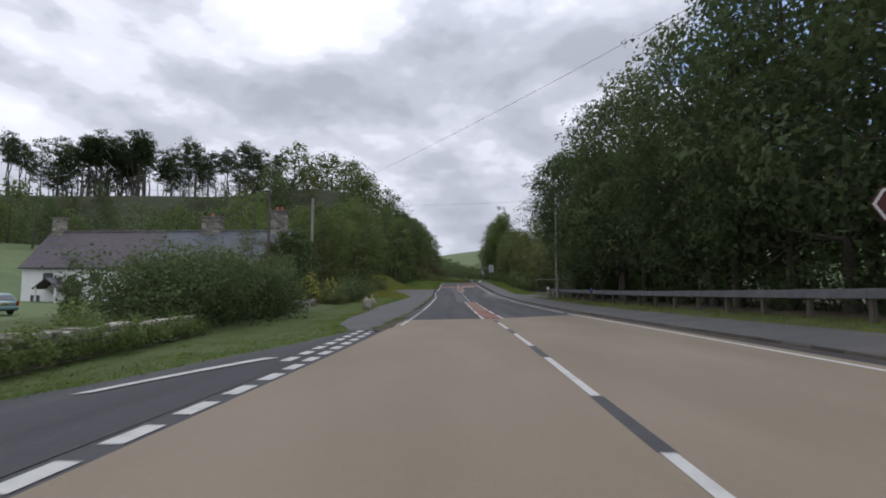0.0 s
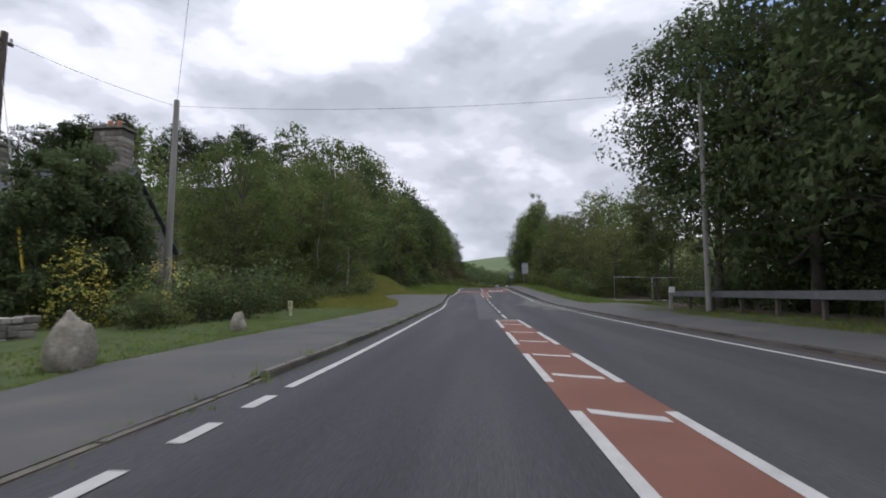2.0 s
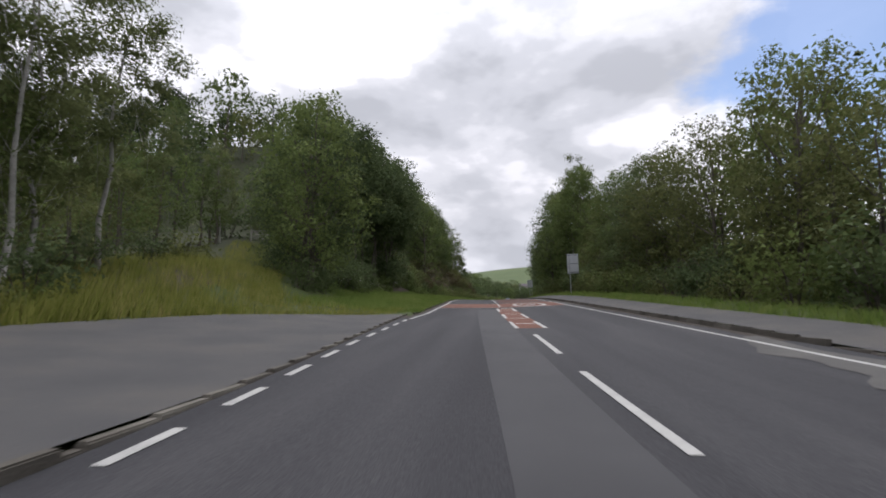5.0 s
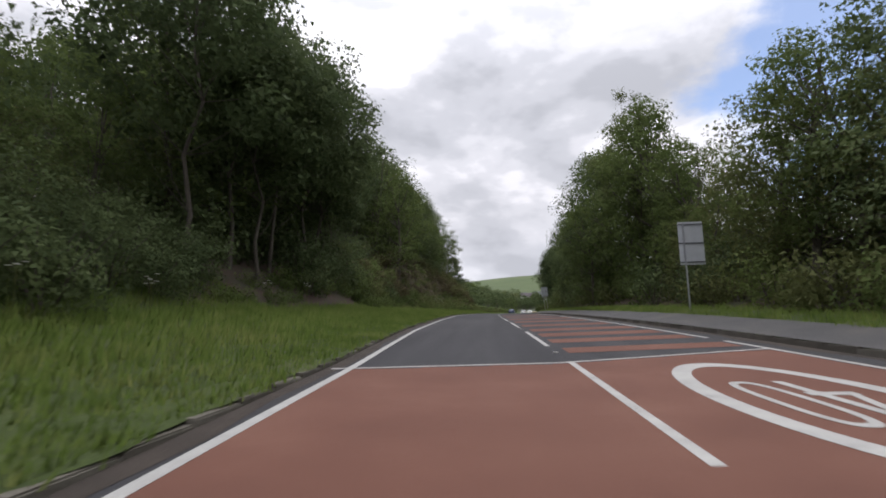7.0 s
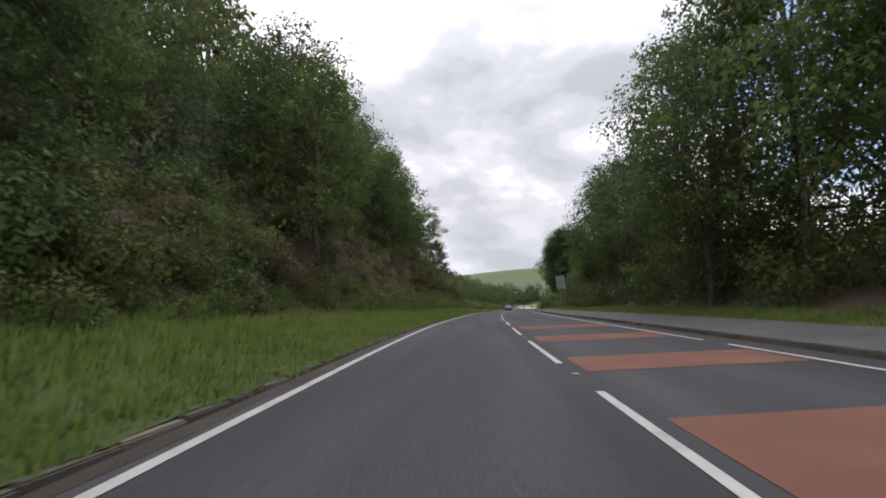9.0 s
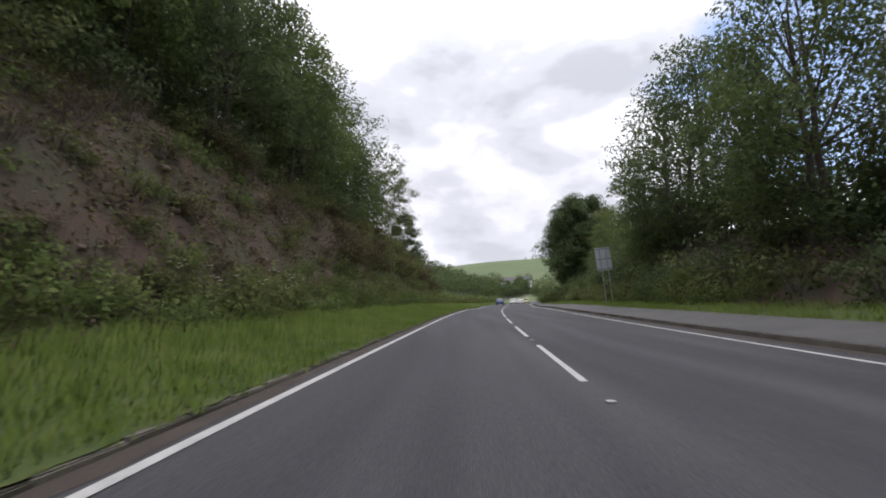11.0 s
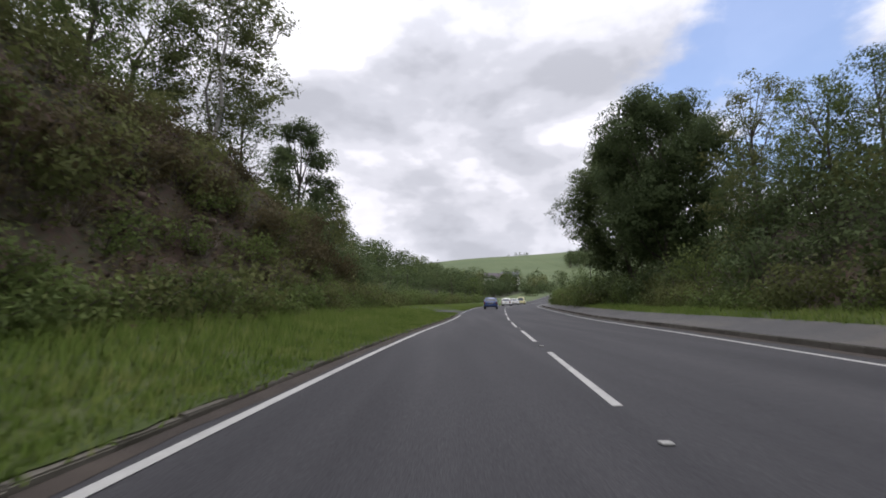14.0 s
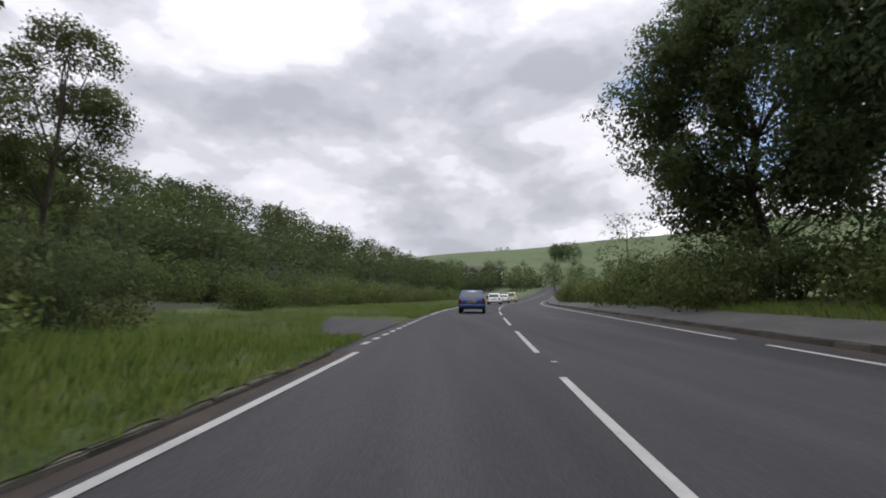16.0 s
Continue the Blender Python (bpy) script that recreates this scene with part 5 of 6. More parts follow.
# ---- poles and cables ----
def pole(x, y, top, mat, label, r=0.13, arm=True):
    z = float(ground_z(x, y))
    p = thing("utility_pole", pose(x, y, z), label, "pole")
    bm = bmesh.new()
    rod(bm, (0, 0, -0.5), (0, 0, top - z), r * 1.2, r * 0.85, 12)
    part("shaft", bm, mat, p)
    bm = bmesh.new()
    if arm:
        box(bm, (0.09, 0.7, 0.09), (0, 0, top - z - 0.35))
        part("crossarm", bm, mat, p)
        for s in (-0.28, 0.28):
            b2 = bmesh.new()
            rod(b2, (0, s, top - z - 0.3), (0, s, top - z - 0.12), 0.035, 0.05, 8)
            part("insulator", b2, plain("porcelain", (0.5, 0.48, 0.45), 0.3) if "porcelain" not in bpy.data.materials else bpy.data.materials["porcelain"], p)
    else:
        rod(bm, (0, -0.16, top - z - 0.5), (0, 0.16, top - z - 0.5), 0.02, 0.02, 6)
        part("bracket", bm, STEEL, p)
    return p


def cable(a, b, sag, label, r=0.008):
    pts = []
    for k in range(25):
        t = k / 24
        p = Vector(a).lerp(Vector(b), t); p.z -= sag * 4 * t * (1 - t)
        pts.append(p)
    vs, fs = tube(pts, [r] * 25, 5)
    ob = new("overhead_cable", mesh_of("overhead_cable", [tuple(v) for v in vs], fs, WIRE, None, True))
    tagged(ob, label, "cable", "cables between the poles")


p1 = pole(-17.2, 44.5, 10.3, POLEWOOD, "dark creosoted wooden utility pole by the cottage")
bm = bmesh.new()
box(bm, (0.02, 0.16, 0.3), (0.16, 0, 4.1), bevel=0.004)
part("notice_plate", bm, YELLOWP2, p1, "small yellow warning plate")
bm = bmesh.new()
rod(bm, (0, 0, 9.0), (2.4, -0.6, 0.2), 0.012, 0.012, 6)
stay = part("stay_wire", bm, STEEL, p1)
bm = bmesh.new()
rod(bm, (1.56, -0.39, 3.3), (2.36, -0.59, 0.3), 0.045, 0.045, 8)
part("stay_guard", bm, YELLOWP2, stay, "yellow plastic stay guard")
pole(-15.5, 52.0, 10.7, POLEGREY, "pale weathered wooden utility pole among bushes", 0.15, False)
pole(9.75, 51.8, 10.8, POLEGREY, "pale grey utility pole under the trees", 0.105, False)
cable((-15.5, 52, 10.5), (14.5, 8.0, 11.8), 0.6, "thin black cable crossing above the road")
cable((-17.2, 44.5, 10.1), (-60, 34, 10.5), 0.7, "thin black cable leading away from the pole")
cable((-15.5, 52, 10.4), (9.75, 51.8, 10.5), 0.5, "thin black cable crossing above the road")
cable((-17.2, 44.5, 10.0), (-15.5, 52, 10.4), 0.15, "thin black cable between two poles")


# ---- boulders and posts ----
def boulder(y, u, sx, sy, sz, seed, label, rot=0):
    bm = bmesh.new()
    bmesh.ops.create_icosphere(bm, subdivisions=4, radius=1.0)
    off = Vector((seed * 3.1, seed * 1.7, seed))
    for v in bm.verts:
        p = v.co.copy()
        d = noise.noise(p * 1.1 + off) * 0.34 + noise.noise(p * 2.6 + off) * 0.13 + noise.noise(p * 7 + off) * 0.035
        q = p * (1 + d)
        q.x = max(-0.78, min(0.78, q.x * 0.95)); q.z = max(-0.6, q.z)
        if q.z > 0:
            q.x *= 1 - 0.3 * q.z; q.y *= 1 - 0.35 * q.z
        v.co = Vector((q.x * sx, q.y * sy, (q.z + 0.5) * sz))
    me = bpy.data.meshes.new("boulder"); bm.to_mesh(me); bm.free(); me.materials.append(ROCK)
    me.polygons.foreach_set("use_smooth", np.ones(len(me.polygons), bool))
    ob = new("boulder", me)
    x, y, z = place(y, u)
    ob.matrix_world = pose(x, y, z - 0.05, 0, 0, rot)
    tagged(ob, label, "boulder", "boulders on the verge")


boulder(36.3, -6.5, 0.36, 0.40, 0.62, 2.0, "large pale angular boulder on the grass verge")
boulder(43.5, -7.15, 0.28, 0.30, 0.42, 4.0, "small brown boulder on the grass verge", 40)


def marker_post(y, u, h, label):
    x, y, z = place(y, u)
    p = thing("marker_post", pose(x, y, z, 2, -3, 10), label, "post")
    bm = bmesh.new(); box(bm, (0.14, 0.1, h), (0, 0, h / 2 - 0.08), bevel=0.015)
    b = part("post", bm, plain("cream_post", (0.5, 0.46, 0.34), 0.8), p)
    bm = bmesh.new(); box(bm, (0.19, 0.12, 0.34), (0, -0.01, h - 0.2), bevel=0.012)
    part("plate", bm, plain("cream_plate", (0.56, 0.50, 0.33), 0.7), p, "cream painted hydrant plate")
    bm = bmesh.new()
    for q in (0.06, -0.04):
        box(bm, (0.1, 0.01, 0.05), (0, -0.073, h - 0.2 + q))
    part("plate_text", bm, PLASTIC, p)


marker_post(51.6, -8.5, 0.72, "short cream marker post on the grass")

# yellow flowering shrub by the cottages
fl = plant("greenbush", 44.2, -12.9, 0.95)
plant("greenbush", 46.7, -11.7, 0.8)
def blossoms(y, u, n, seed, h, r):
    rng = np.random.default_rng(seed)
    x, y, z = place(y, u)
    d = rng.normal(0, 1, (n, 3)); d[:, 2] = np.abs(d[:, 2]) * 0.8; d /= np.linalg.norm(d, axis=1)[:, None]
    c = np.repeat(d * np.array([r, r, h]) * rng.uniform(0.85, 1.05, (n, 1)), 7, 0)
    V, F, NN = leaf_quads(rng, c, 0.13, 0.12, -0.6, 1.0, np.repeat(d, 7, 0))
    ob = new("flowering_shrub"); ob.matrix_world = pose(x, y, z)
    tagged(ob, "shrub with bright yellow flowering sprays", "bush")
    p = new("blossom", mesh_of("blossom", V, F, FLOWER, None, False, NN)); p.parent = ob
    vs, fs = [], []
    for k in range(14):
        a, b = tube([(0, 0, -0.1), tuple(d[k] * np.array([r, r, h]) * 0.95)], [0.03, 0.008], 4)
        fs += [tuple(i + len(vs) for i in f) for f in b]; vs += [tuple(v) for v in a]
    q = new("branchwork", mesh_of("branchwork", vs, fs, BARK)); q.parent = ob


blossoms(44.0, -12.9, 150, 3, 2.9, 1.05)
blossoms(46.5, -11.6, 60, 4, 2.3, 0.9)
blossoms(49.0, -11.3, 35, 5, 1.8, 0.8)


# ---- rail, fence panels and signs on the far side ----
def side_rail(y0, y1, u, top, label):
    f = thing("roadside_rail", Matrix(), label, "fence")
    ys = np.arange(y0, y1 + 0.1, 2.4)
    for a, b in zip(ys[:-1], ys[1:]):
        bm = bmesh.new()
        pa, pb = place(a, u), place(b, u)
        an = math.degrees(math.atan2(pb[1] - pa[1], pb[0] - pa[0]))
        L = math.hypot(pb[1] - pa[1], pb[0] - pa[0])
        box(bm, (L - 0.01, 0.06, 0.27), ((pa[0] + pb[0]) / 2, (pa[1] + pb[1]) / 2, (pa[2] + pb[2]) / 2 + top), (0, -math.degrees(math.atan2(pb[2] - pa[2], L)), an), bevel=0.012)
        part("rail", bm, RAIL, f)
    for a in ys:
        bm = bmesh.new()
        x, y, z = place(a, u)
        box(bm, (0.14, 0.14, top + 0.5), (x + 0.12, y, z + top / 2 - 0.2), bevel=0.012)
        part("post", bm, POLEWOOD, f)


side_rail(9.0, 57.5, 10.6, 0.76, "low weathered grey timber rail on dark posts")


def mesh_panel(x, y, z, w, h, turn, label):
    p = thing("fence_panel", pose(x, y, z, 0, 0, turn), label, "fence", "temporary fence panels")
    bm = bmesh.new()
    for s in (0, w):
        rod(bm, (s, 0, -0.05), (s, 0, h), 0.021, 0.021, 8)
    for q in (0.12, h):
        rod(bm, (0, 0, q), (w, 0, q), 0.021, 0.021, 8)
    part("frame", bm, STEEL, p)
    bm = bmesh.new()
    n = 15
    for k in range(1, n):
        box(bm, (0.0022, 0.0022, h - 0.14), (w * k / n, 0.0, h / 2 + 0.06))
    for k in range(1, 8):
        box(bm, (w, 0.0022, 0.0022), (w / 2, 0.006, 0.12 + (h - 0.12) * k / 8))
    part("wire_mesh", bm, STEEL, p)
    bm = bmesh.new()
    box(bm, (0.2, 0.6, 0.12), (0, 0, 0.03), bevel=0.03)
    part("foot", bm, PLASTIC, p)


x, y, z = place(71.5, 11.6)
mesh_panel(x, y, z, 2.9, 2.0, -8, "galvanised mesh fence panel standing in grass")
mesh_panel(x + 2.95, y - 0.45, float(ground_z(x + 2.95, y)), 3.0, 1.95, -12, "galvanised mesh fence panel standing in grass")


def back_sign(y, u, posts, w, h, bottom, lean, turn, label):
    x, y, z = place(y, u)
    s = thing("road_sign", pose(x, y, z, 0, lean, turn), label, "sign")
    for k in range(posts):
        bm = bmesh.new()
        px = (k - (posts - 1) / 2) * w * 0.42 if posts > 1 else -w * 0.3
        rod(bm, (px, -0.06, -0.3), (px, -0.06, bottom + h - 0.05), 0.045, 0.045, 10)
        part("post", bm, STEEL, s)
    bm = bmesh.new()
    box(bm, (w, 0.012, h), (0, 0, bottom + h / 2), bevel=0.004)
    b = part("panel", bm, ALU, s)
    for q in (0.06, 0.5, 0.94):
        bm = bmesh.new()
        box(bm, (w * 0.96, 0.04, 0.05), (0, -0.03, bottom + h * q))
        part("stiffener", bm, plain("dark_channel", (0.09, 0.095, 0.10), 0.6, 0.3) if "dark_channel" not in bpy.data.materials else bpy.data.materials["dark_channel"], b)


back_sign(128.5, 10.35, 1, 1.2, 2.1, 2.15, -2, 4, "grey back of a road sign among branches")
back_sign(205.5, 10.15, 2, 1.25, 1.9, 2.74, -6, 3, "grey back of a road sign on two leaning posts")

# brown direction sign with a pointed end
x, y, z = place(13.2, 11.35)
sg = thing("direction_sign", pose(x, y, z, 0, 0, -4), "brown arrow-shaped direction sign with white border", "sign")
def arrow(bm, w, h, tip, yy, th):
    pts = [(-w / 2 + tip, h / 2), (w / 2, h / 2), (w / 2, -h / 2), (-w / 2 + tip, -h / 2), (-w / 2, 0)]
    a = [bm.verts.new((px, yy, pz + 3.05)) for px, pz in pts]
    b = [bm.verts.new((px, yy + th, pz + 3.05)) for px, pz in pts]
    bm.faces.new(a); bm.faces.new(b[::-1])
    for k in range(5):
        bm.faces.new((a[k], b[k], b[(k + 1) % 5], a[(k + 1) % 5]))
bm = bmesh.new(); arrow(bm, 1.9, 0.9, 0.3, 0, 0.02); part("panel", bm, BROWNSIGN, sg)
bm = bmesh.new(); arrow(bm, 1.8, 0.82, 0.27, -0.004, 0.002); part("border", bm, WHITEFACE, sg, "white border")
bm = bmesh.new(); arrow(bm, 1.62, 0.68, 0.225, -0.008, 0.002); part("face", bm, BROWNSIGN, sg)
for px in (-0.3, 0.6):
    bm = bmesh.new(); rod(bm, (px, 0.06, -0.4), (px, 0.06, 3.45), 0.045, 0.045, 10); part("post", bm, STEEL, sg)

# small blue plate and a pale marker by the rail
x, y, z = place(39.0, 10.2)
bs = thing("small_sign", pose(x, y, z), "small blue plate on a short dark post", "sign")
bm = bmesh.new(); box(bm, (0.1, 0.1, 0.95), (0, 0, 0.42), bevel=0.01); part("post", bm, POLEWOOD, bs)
bm = bmesh.new(); box(bm, (0.2, 0.03, 0.26), (0, -0.07, 0.98), bevel=0.006); part("plate", bm, BLUESIGN, bs)
bm = bmesh.new(); box(bm, (0.13, 0.006, 0.04), (0, -0.089, 0.98)); part("plate_text", bm, WHITEFACE, bs)
x, y, z = place(55.5, 10.1)
wp = thing("gate_post", pose(x, y, z, 0, 3, 0), "pale concrete gate post in rough grass", "post")
bm = bmesh.new(); box(bm, (0.16, 0.16, 1.15), (0, 0, 0.5), bevel=0.02, taper=0.85); part("post", bm, POLEGREY, wp)
bm = bmesh.new(); box(bm, (0.3, 0.05, 0.3), (0, -0.1, 1.0), bevel=0.01); part("plate", bm, WHITEFACE, wp)


# ---- cars ----
def car(y, u, paint, label, tall=1.42, length=3.9, width=1.68, turn=0.0, roofbox=False, dark_top=False, z=None):
    x = float(ref_x(y)) + u
    c = thing("car", pose(x, y, float(road_z(y, u)) if z is None else z, 1.0, 0, turn), label, "car")
    hw = width / 2
    # sections from tail (y=0) to nose: half widths and heights
    secs = [(0.00, 0.90, 0.42, 0.80), (0.06, 0.97, 0.30, 0.92), (0.55, 1.0, 0.25, 0.95), (length * 0.5, 1.0, 0.22, 0.94), (length * 0.72, 0.99, 0.22, 0.92), (length * 0.9, 0.95, 0.25, 0.80), (length, 0.82, 0.34, 0.62)]
    bm = bmesh.new()
    rings = []
    for yy, k, zb, zt in secs:
        w = hw * k
        prof = [(-w * 0.92, zb), (-w, zb + 0.14), (-w, (zb + zt) / 2 + 0.05), (-w * 0.955, zt), (w * 0.955, zt), (w, (zb + zt) / 2 + 0.05), (w, zb + 0.14), (w * 0.92, zb)]
        rings.append([bm.verts.new((px, yy, pz)) for px, pz in prof])
    for a, b in zip(rings, rings[1:]):
        for k in range(8):
            bm.faces.new((a[k], b[k], b[(k + 1) % 8], a[(k + 1) % 8]))
    bm.faces.new(rings[0]); bm.faces.new(rings[-1][::-1])
    bmesh.ops.recalc_face_normals(bm, faces=bm.faces[:])
    bmesh.ops.bevel(bm, geom=[e for e in bm.edges if e.calc_face_angle(0) > 0.5], offset=0.035, segments=2, affect="EDGES")
    body = part("body", bm, paint, c, "", True)
    # cabin
    bm = bmesh.new()
    rr = [(0.12, 0.93, 0.93), (0.50, 0.97, 0.93), (length * 0.5, 0.97, 0.93), (length * 0.70, 0.95, 0.92)]
    top = [(0.42, 0.72, tall - 0.05), (0.75, 0.76, tall), (length * 0.44, 0.76, tall), (length * 0.55, 0.72, tall - 0.06)]
    lo = [[bm.verts.new((s * hw * k, yy, zz)) for s in (-1, 1)] for yy, k, zz in rr]
    hi = [[bm.verts.new((s * hw * k, yy, zz)) for s in (-1, 1)] for yy, k, zz in top]
    for a, b, p, q in zip(lo, lo[1:], hi, hi[1:]):
        bm.faces.new((a[0], b[0], q[0], p[0])); bm.faces.new((b[1], a[1], p[1], q[1])); bm.faces.new((p[0], q[0], q[1], p[1]))
    bm.faces.new((lo[0][1], lo[0][0], hi[0][0], hi[0][1])); bm.faces.new((lo[-1][0], lo[-1][1], hi[-1][1], hi[-1][0]))
    bmesh.ops.recalc_face_normals(bm, faces=bm.faces[:])
    bmesh.ops.bevel(bm, geom=[e for e in bm.edges if not e.is_boundary and e.calc_face_angle(0) > 0.4], offset=0.05, segments=2, affect="EDGES")
    part("cabin", bm, paint, c, "", True)

    def panel(name, pts, mat, parent, th=0.012, lab=""):
        b2 = bmesh.new()
        ctr = sum((Vector(p) for p in pts), Vector()) / len(pts)
        nn = (Vector(pts[1]) - Vector(pts[0])).cross(Vector(pts[2]) - Vector(pts[0])).normalized()
        a = [b2.verts.new(Vector(p) + nn * th) for p in pts]; b = [b2.verts.new(Vector(p) - nn * th) for p in pts]
        b2.faces.new(a); b2.faces.new(b[::-1])
        for k in range(len(pts)):
            b2.faces.new((a[k], b[k], b[(k + 1) % len(pts)], a[(k + 1) % len(pts)]))
        bmesh.ops.recalc_face_normals(b2, faces=b2.faces[:])
        return part(name, b2, mat, parent, lab)
    e = -0.012
    panel("rear_window", [(-hw * 0.82, 0.14 + e, 0.955), (hw * 0.82, 0.14 + e, 0.955), (hw * 0.66, 0.385 + e, tall - 0.12), (-hw * 0.66, 0.385 + e, tall - 0.12)], GLASS, c, 0.014, "dark tinted rear window")
    panel("windscreen", [(hw * 0.82, length * 0.69, 1.0), (-hw * 0.82, length * 0.69, 1.0), (-hw * 0.66, length * 0.565, tall - 0.12), (hw * 0.66, length * 0.565, tall - 0.12)], GLASS, c, 0.02)
    for s in (-1, 1):
        panel("side_window", [(s * hw * 0.965, 0.62, 1.0), (s * hw * 0.965, length * 0.42, 1.0), (s * hw * 0.79, length * 0.42, tall - 0.09), (s * hw * 0.79, 0.74, tall - 0.09)], GLASS, c, 0.016)
        panel("side_window", [(s * hw * 0.965, length * 0.435, 1.0), (s * hw * 0.955, length * 0.66, 1.0), (s * hw * 0.775, length * 0.54, tall - 0.1), (s * hw * 0.79, length * 0.435, tall - 0.09)], GLASS, c, 0.016)
        b2 = bmesh.new(); box(b2, (0.15, 0.09, 0.3), (s * hw * 0.88, 0.02, 0.76), (0, 0, -s * 14), bevel=0.025)
        part("tail_light", b2, REDLIGHT, c, "red tail light")
        b2 = bmesh.new(); box(b2, (0.16, 0.1, 0.12), (s * (hw + 0.09), length * 0.64, 1.0), bevel=0.03)
        part("door_mirror", b2, PLASTIC, c)
    b2 = bmesh.new(); box(b2, (width * 0.97, 0.16, 0.2), (0, 0.0, 0.47), bevel=0.05)
    bp = part("rear_bumper", b2, paint, c)
    b2 = bmesh.new(); box(b2, (width * 0.9, 0.1, 0.1), (0, 0.03, 0.33), bevel=0.02)
    part("bumper_valance", b2, PLASTIC, bp)
    b2 = bmesh.new(); box(b2, (0.52, 0.02, 0.115), (0, -0.018, 0.72), bevel=0.004)
    pl = part("number_plate", b2, PLATE, c, "yellow rear number plate")
    b2 = bmesh.new(); box(b2, (0.42, 0.004, 0.06), (0, -0.031, 0.72))
    part("plate_bar", b2, PLASTIC, pl)
    b2 = bmesh.new(); rod(b2, (0.05, 0.14, 0.98), (-0.32, 0.2, 1.08), 0.012, 0.008, 6)
    part("rear_wiper", b2, PLASTIC, c)
    for s in (-1, 1):
        for yy in (0.72, length - 0.78):
            b2 = bmesh.new(); rod(b2, (s * (hw - 0.19), yy, 0.29), (s * (hw - 0.015), yy, 0.29), 0.29, 0.29, 24)
            bmesh.ops.bevel(b2, geom=[ed for ed in b2.edges if ed.calc_face_angle(0) > 1], offset=0.035, segments=2, affect="EDGES")
            wv = part("wheel", b2, RUBBER, c, "black tyre")
            b2 = bmesh.new(); rod(b2, (s * (hw - 0.02), yy, 0.29), (s * (hw - 0.006), yy, 0.29), 0.18, 0.16, 16)
            part("rim", b2, STEEL, wv)
    if roofbox:
        b2 = bmesh.new(); box(b2, (1.0, 1.5, 0.3), (0, 1.4, tall + 0.19), bevel=0.08)
        part("roof_box", b2, WHITEFACE, c, "pale roof box")
    return c


def heading(y):
    return -math.degrees(math.atan2(float(ref_x(y + 2) - ref_x(y - 2)), 4.0))


car(273.0, -0.35, BLUE, "blue hatchback car seen from behind", turn=heading(273))
car(307, -0.3, WHITEP, "white hatchback car in a line of traffic", 1.45, 4.0, 1.72, heading(307))
car(322, -0.3, WHITEP, "white saloon car in a line of traffic", 1.40, 4.2, 1.72, heading(322))
car(334, -0.2, YELLOWP, "pale yellow small car in a line of traffic", 1.75, 3.8, 1.75, heading(334))
car(31.0, -28.6, TEALP, "grey-green car parked beside the cottage", 1.4, 4.0, 1.65, 70, z=float(ground_z(-28.6, 31.0)))

# reflecting studs between the centre marks
bm = bmesh.new(); box(bm, (0.11, 0.10, 0.024), (0, 0, 0.01), bevel=0.01); stud_me = bpy.data.meshes.new("road_stud"); bm.to_mesh(stud_me); bm.free(); stud_me.materials.append(plain("stud_white", (0.28, 0.28, 0.26), 0.5))
for k in list(range(0, 6)):
    yy = 114.7 + 9 * k
    o = new("road_stud", stud_me); o.matrix_world = pose(float(ref_x(yy)) + 1.68, yy, float(road_z(yy, 1.68)) + 0.003); o.parent = road
for k in range(-1, 9):
    yy = 179.1 + 9 * k
    o = new("road_stud", stud_me); o.matrix_world = pose(float(ref_x(yy)) + 1.55, yy, float(road_z(yy, 1.55)) + 0.003); o.parent = road


# ---- far houses by the bend ----
def far_house(x, y, w, d, h, turn, wallmat, slate, label):
    z = float(ground_z(x, y))
    c = thing("house", pose(x, y, z, 0, 0, turn), label, "house", "houses in the valley")
    bm = bmesh.new(); box(bm, (w, d, h + 1), (0, 0, h / 2 - 0.5)); part("wall", bm, wallmat, c)
    bm = bmesh.new()
    vs = [bm.verts.new(p) for p in ((-w / 2 - 0.3, -d / 2 - 0.3, h), (w / 2 + 0.3, -d / 2 - 0.3, h), (w / 2 + 0.3, d / 2 + 0.3, h), (-w / 2 - 0.3, d / 2 + 0.3, h), (-w / 2 - 0.3, 0, h + d * 0.42), (w / 2 + 0.3, 0, h + d * 0.42))]
    for f in ((0, 1, 5, 4), (2, 3, 4, 5), (1, 2, 5), (3, 0, 4), (3, 2, 1, 0)):
        bm.faces.new([vs[i] for i in f])
    part("roof", bm, slate, c)
    for k in range(3):
        bm = bmesh.new(); box(bm, (0.9, 0.08, 1.1), (-w / 2 + w * (k + 0.5) / 3, -d / 2 - 0.02, h * 0.6)); part("window", bm, GLASS, c)
    bm = bmesh.new(); box(bm, (0.7, 0.7, 1.4), (w / 2 - 0.5, 0, h + d * 0.42 + 0.2)); part("chimney", bm, STONE, c)


far_house(27, 470, 12, 7, 5.0, 8, WHITE, SLATE_P, "white valley house with a purple slate roof")
far_house(38, 500, 10, 7, 4.8, -20, WHITE, SLATE_G, "white valley house with a grey slate roof")

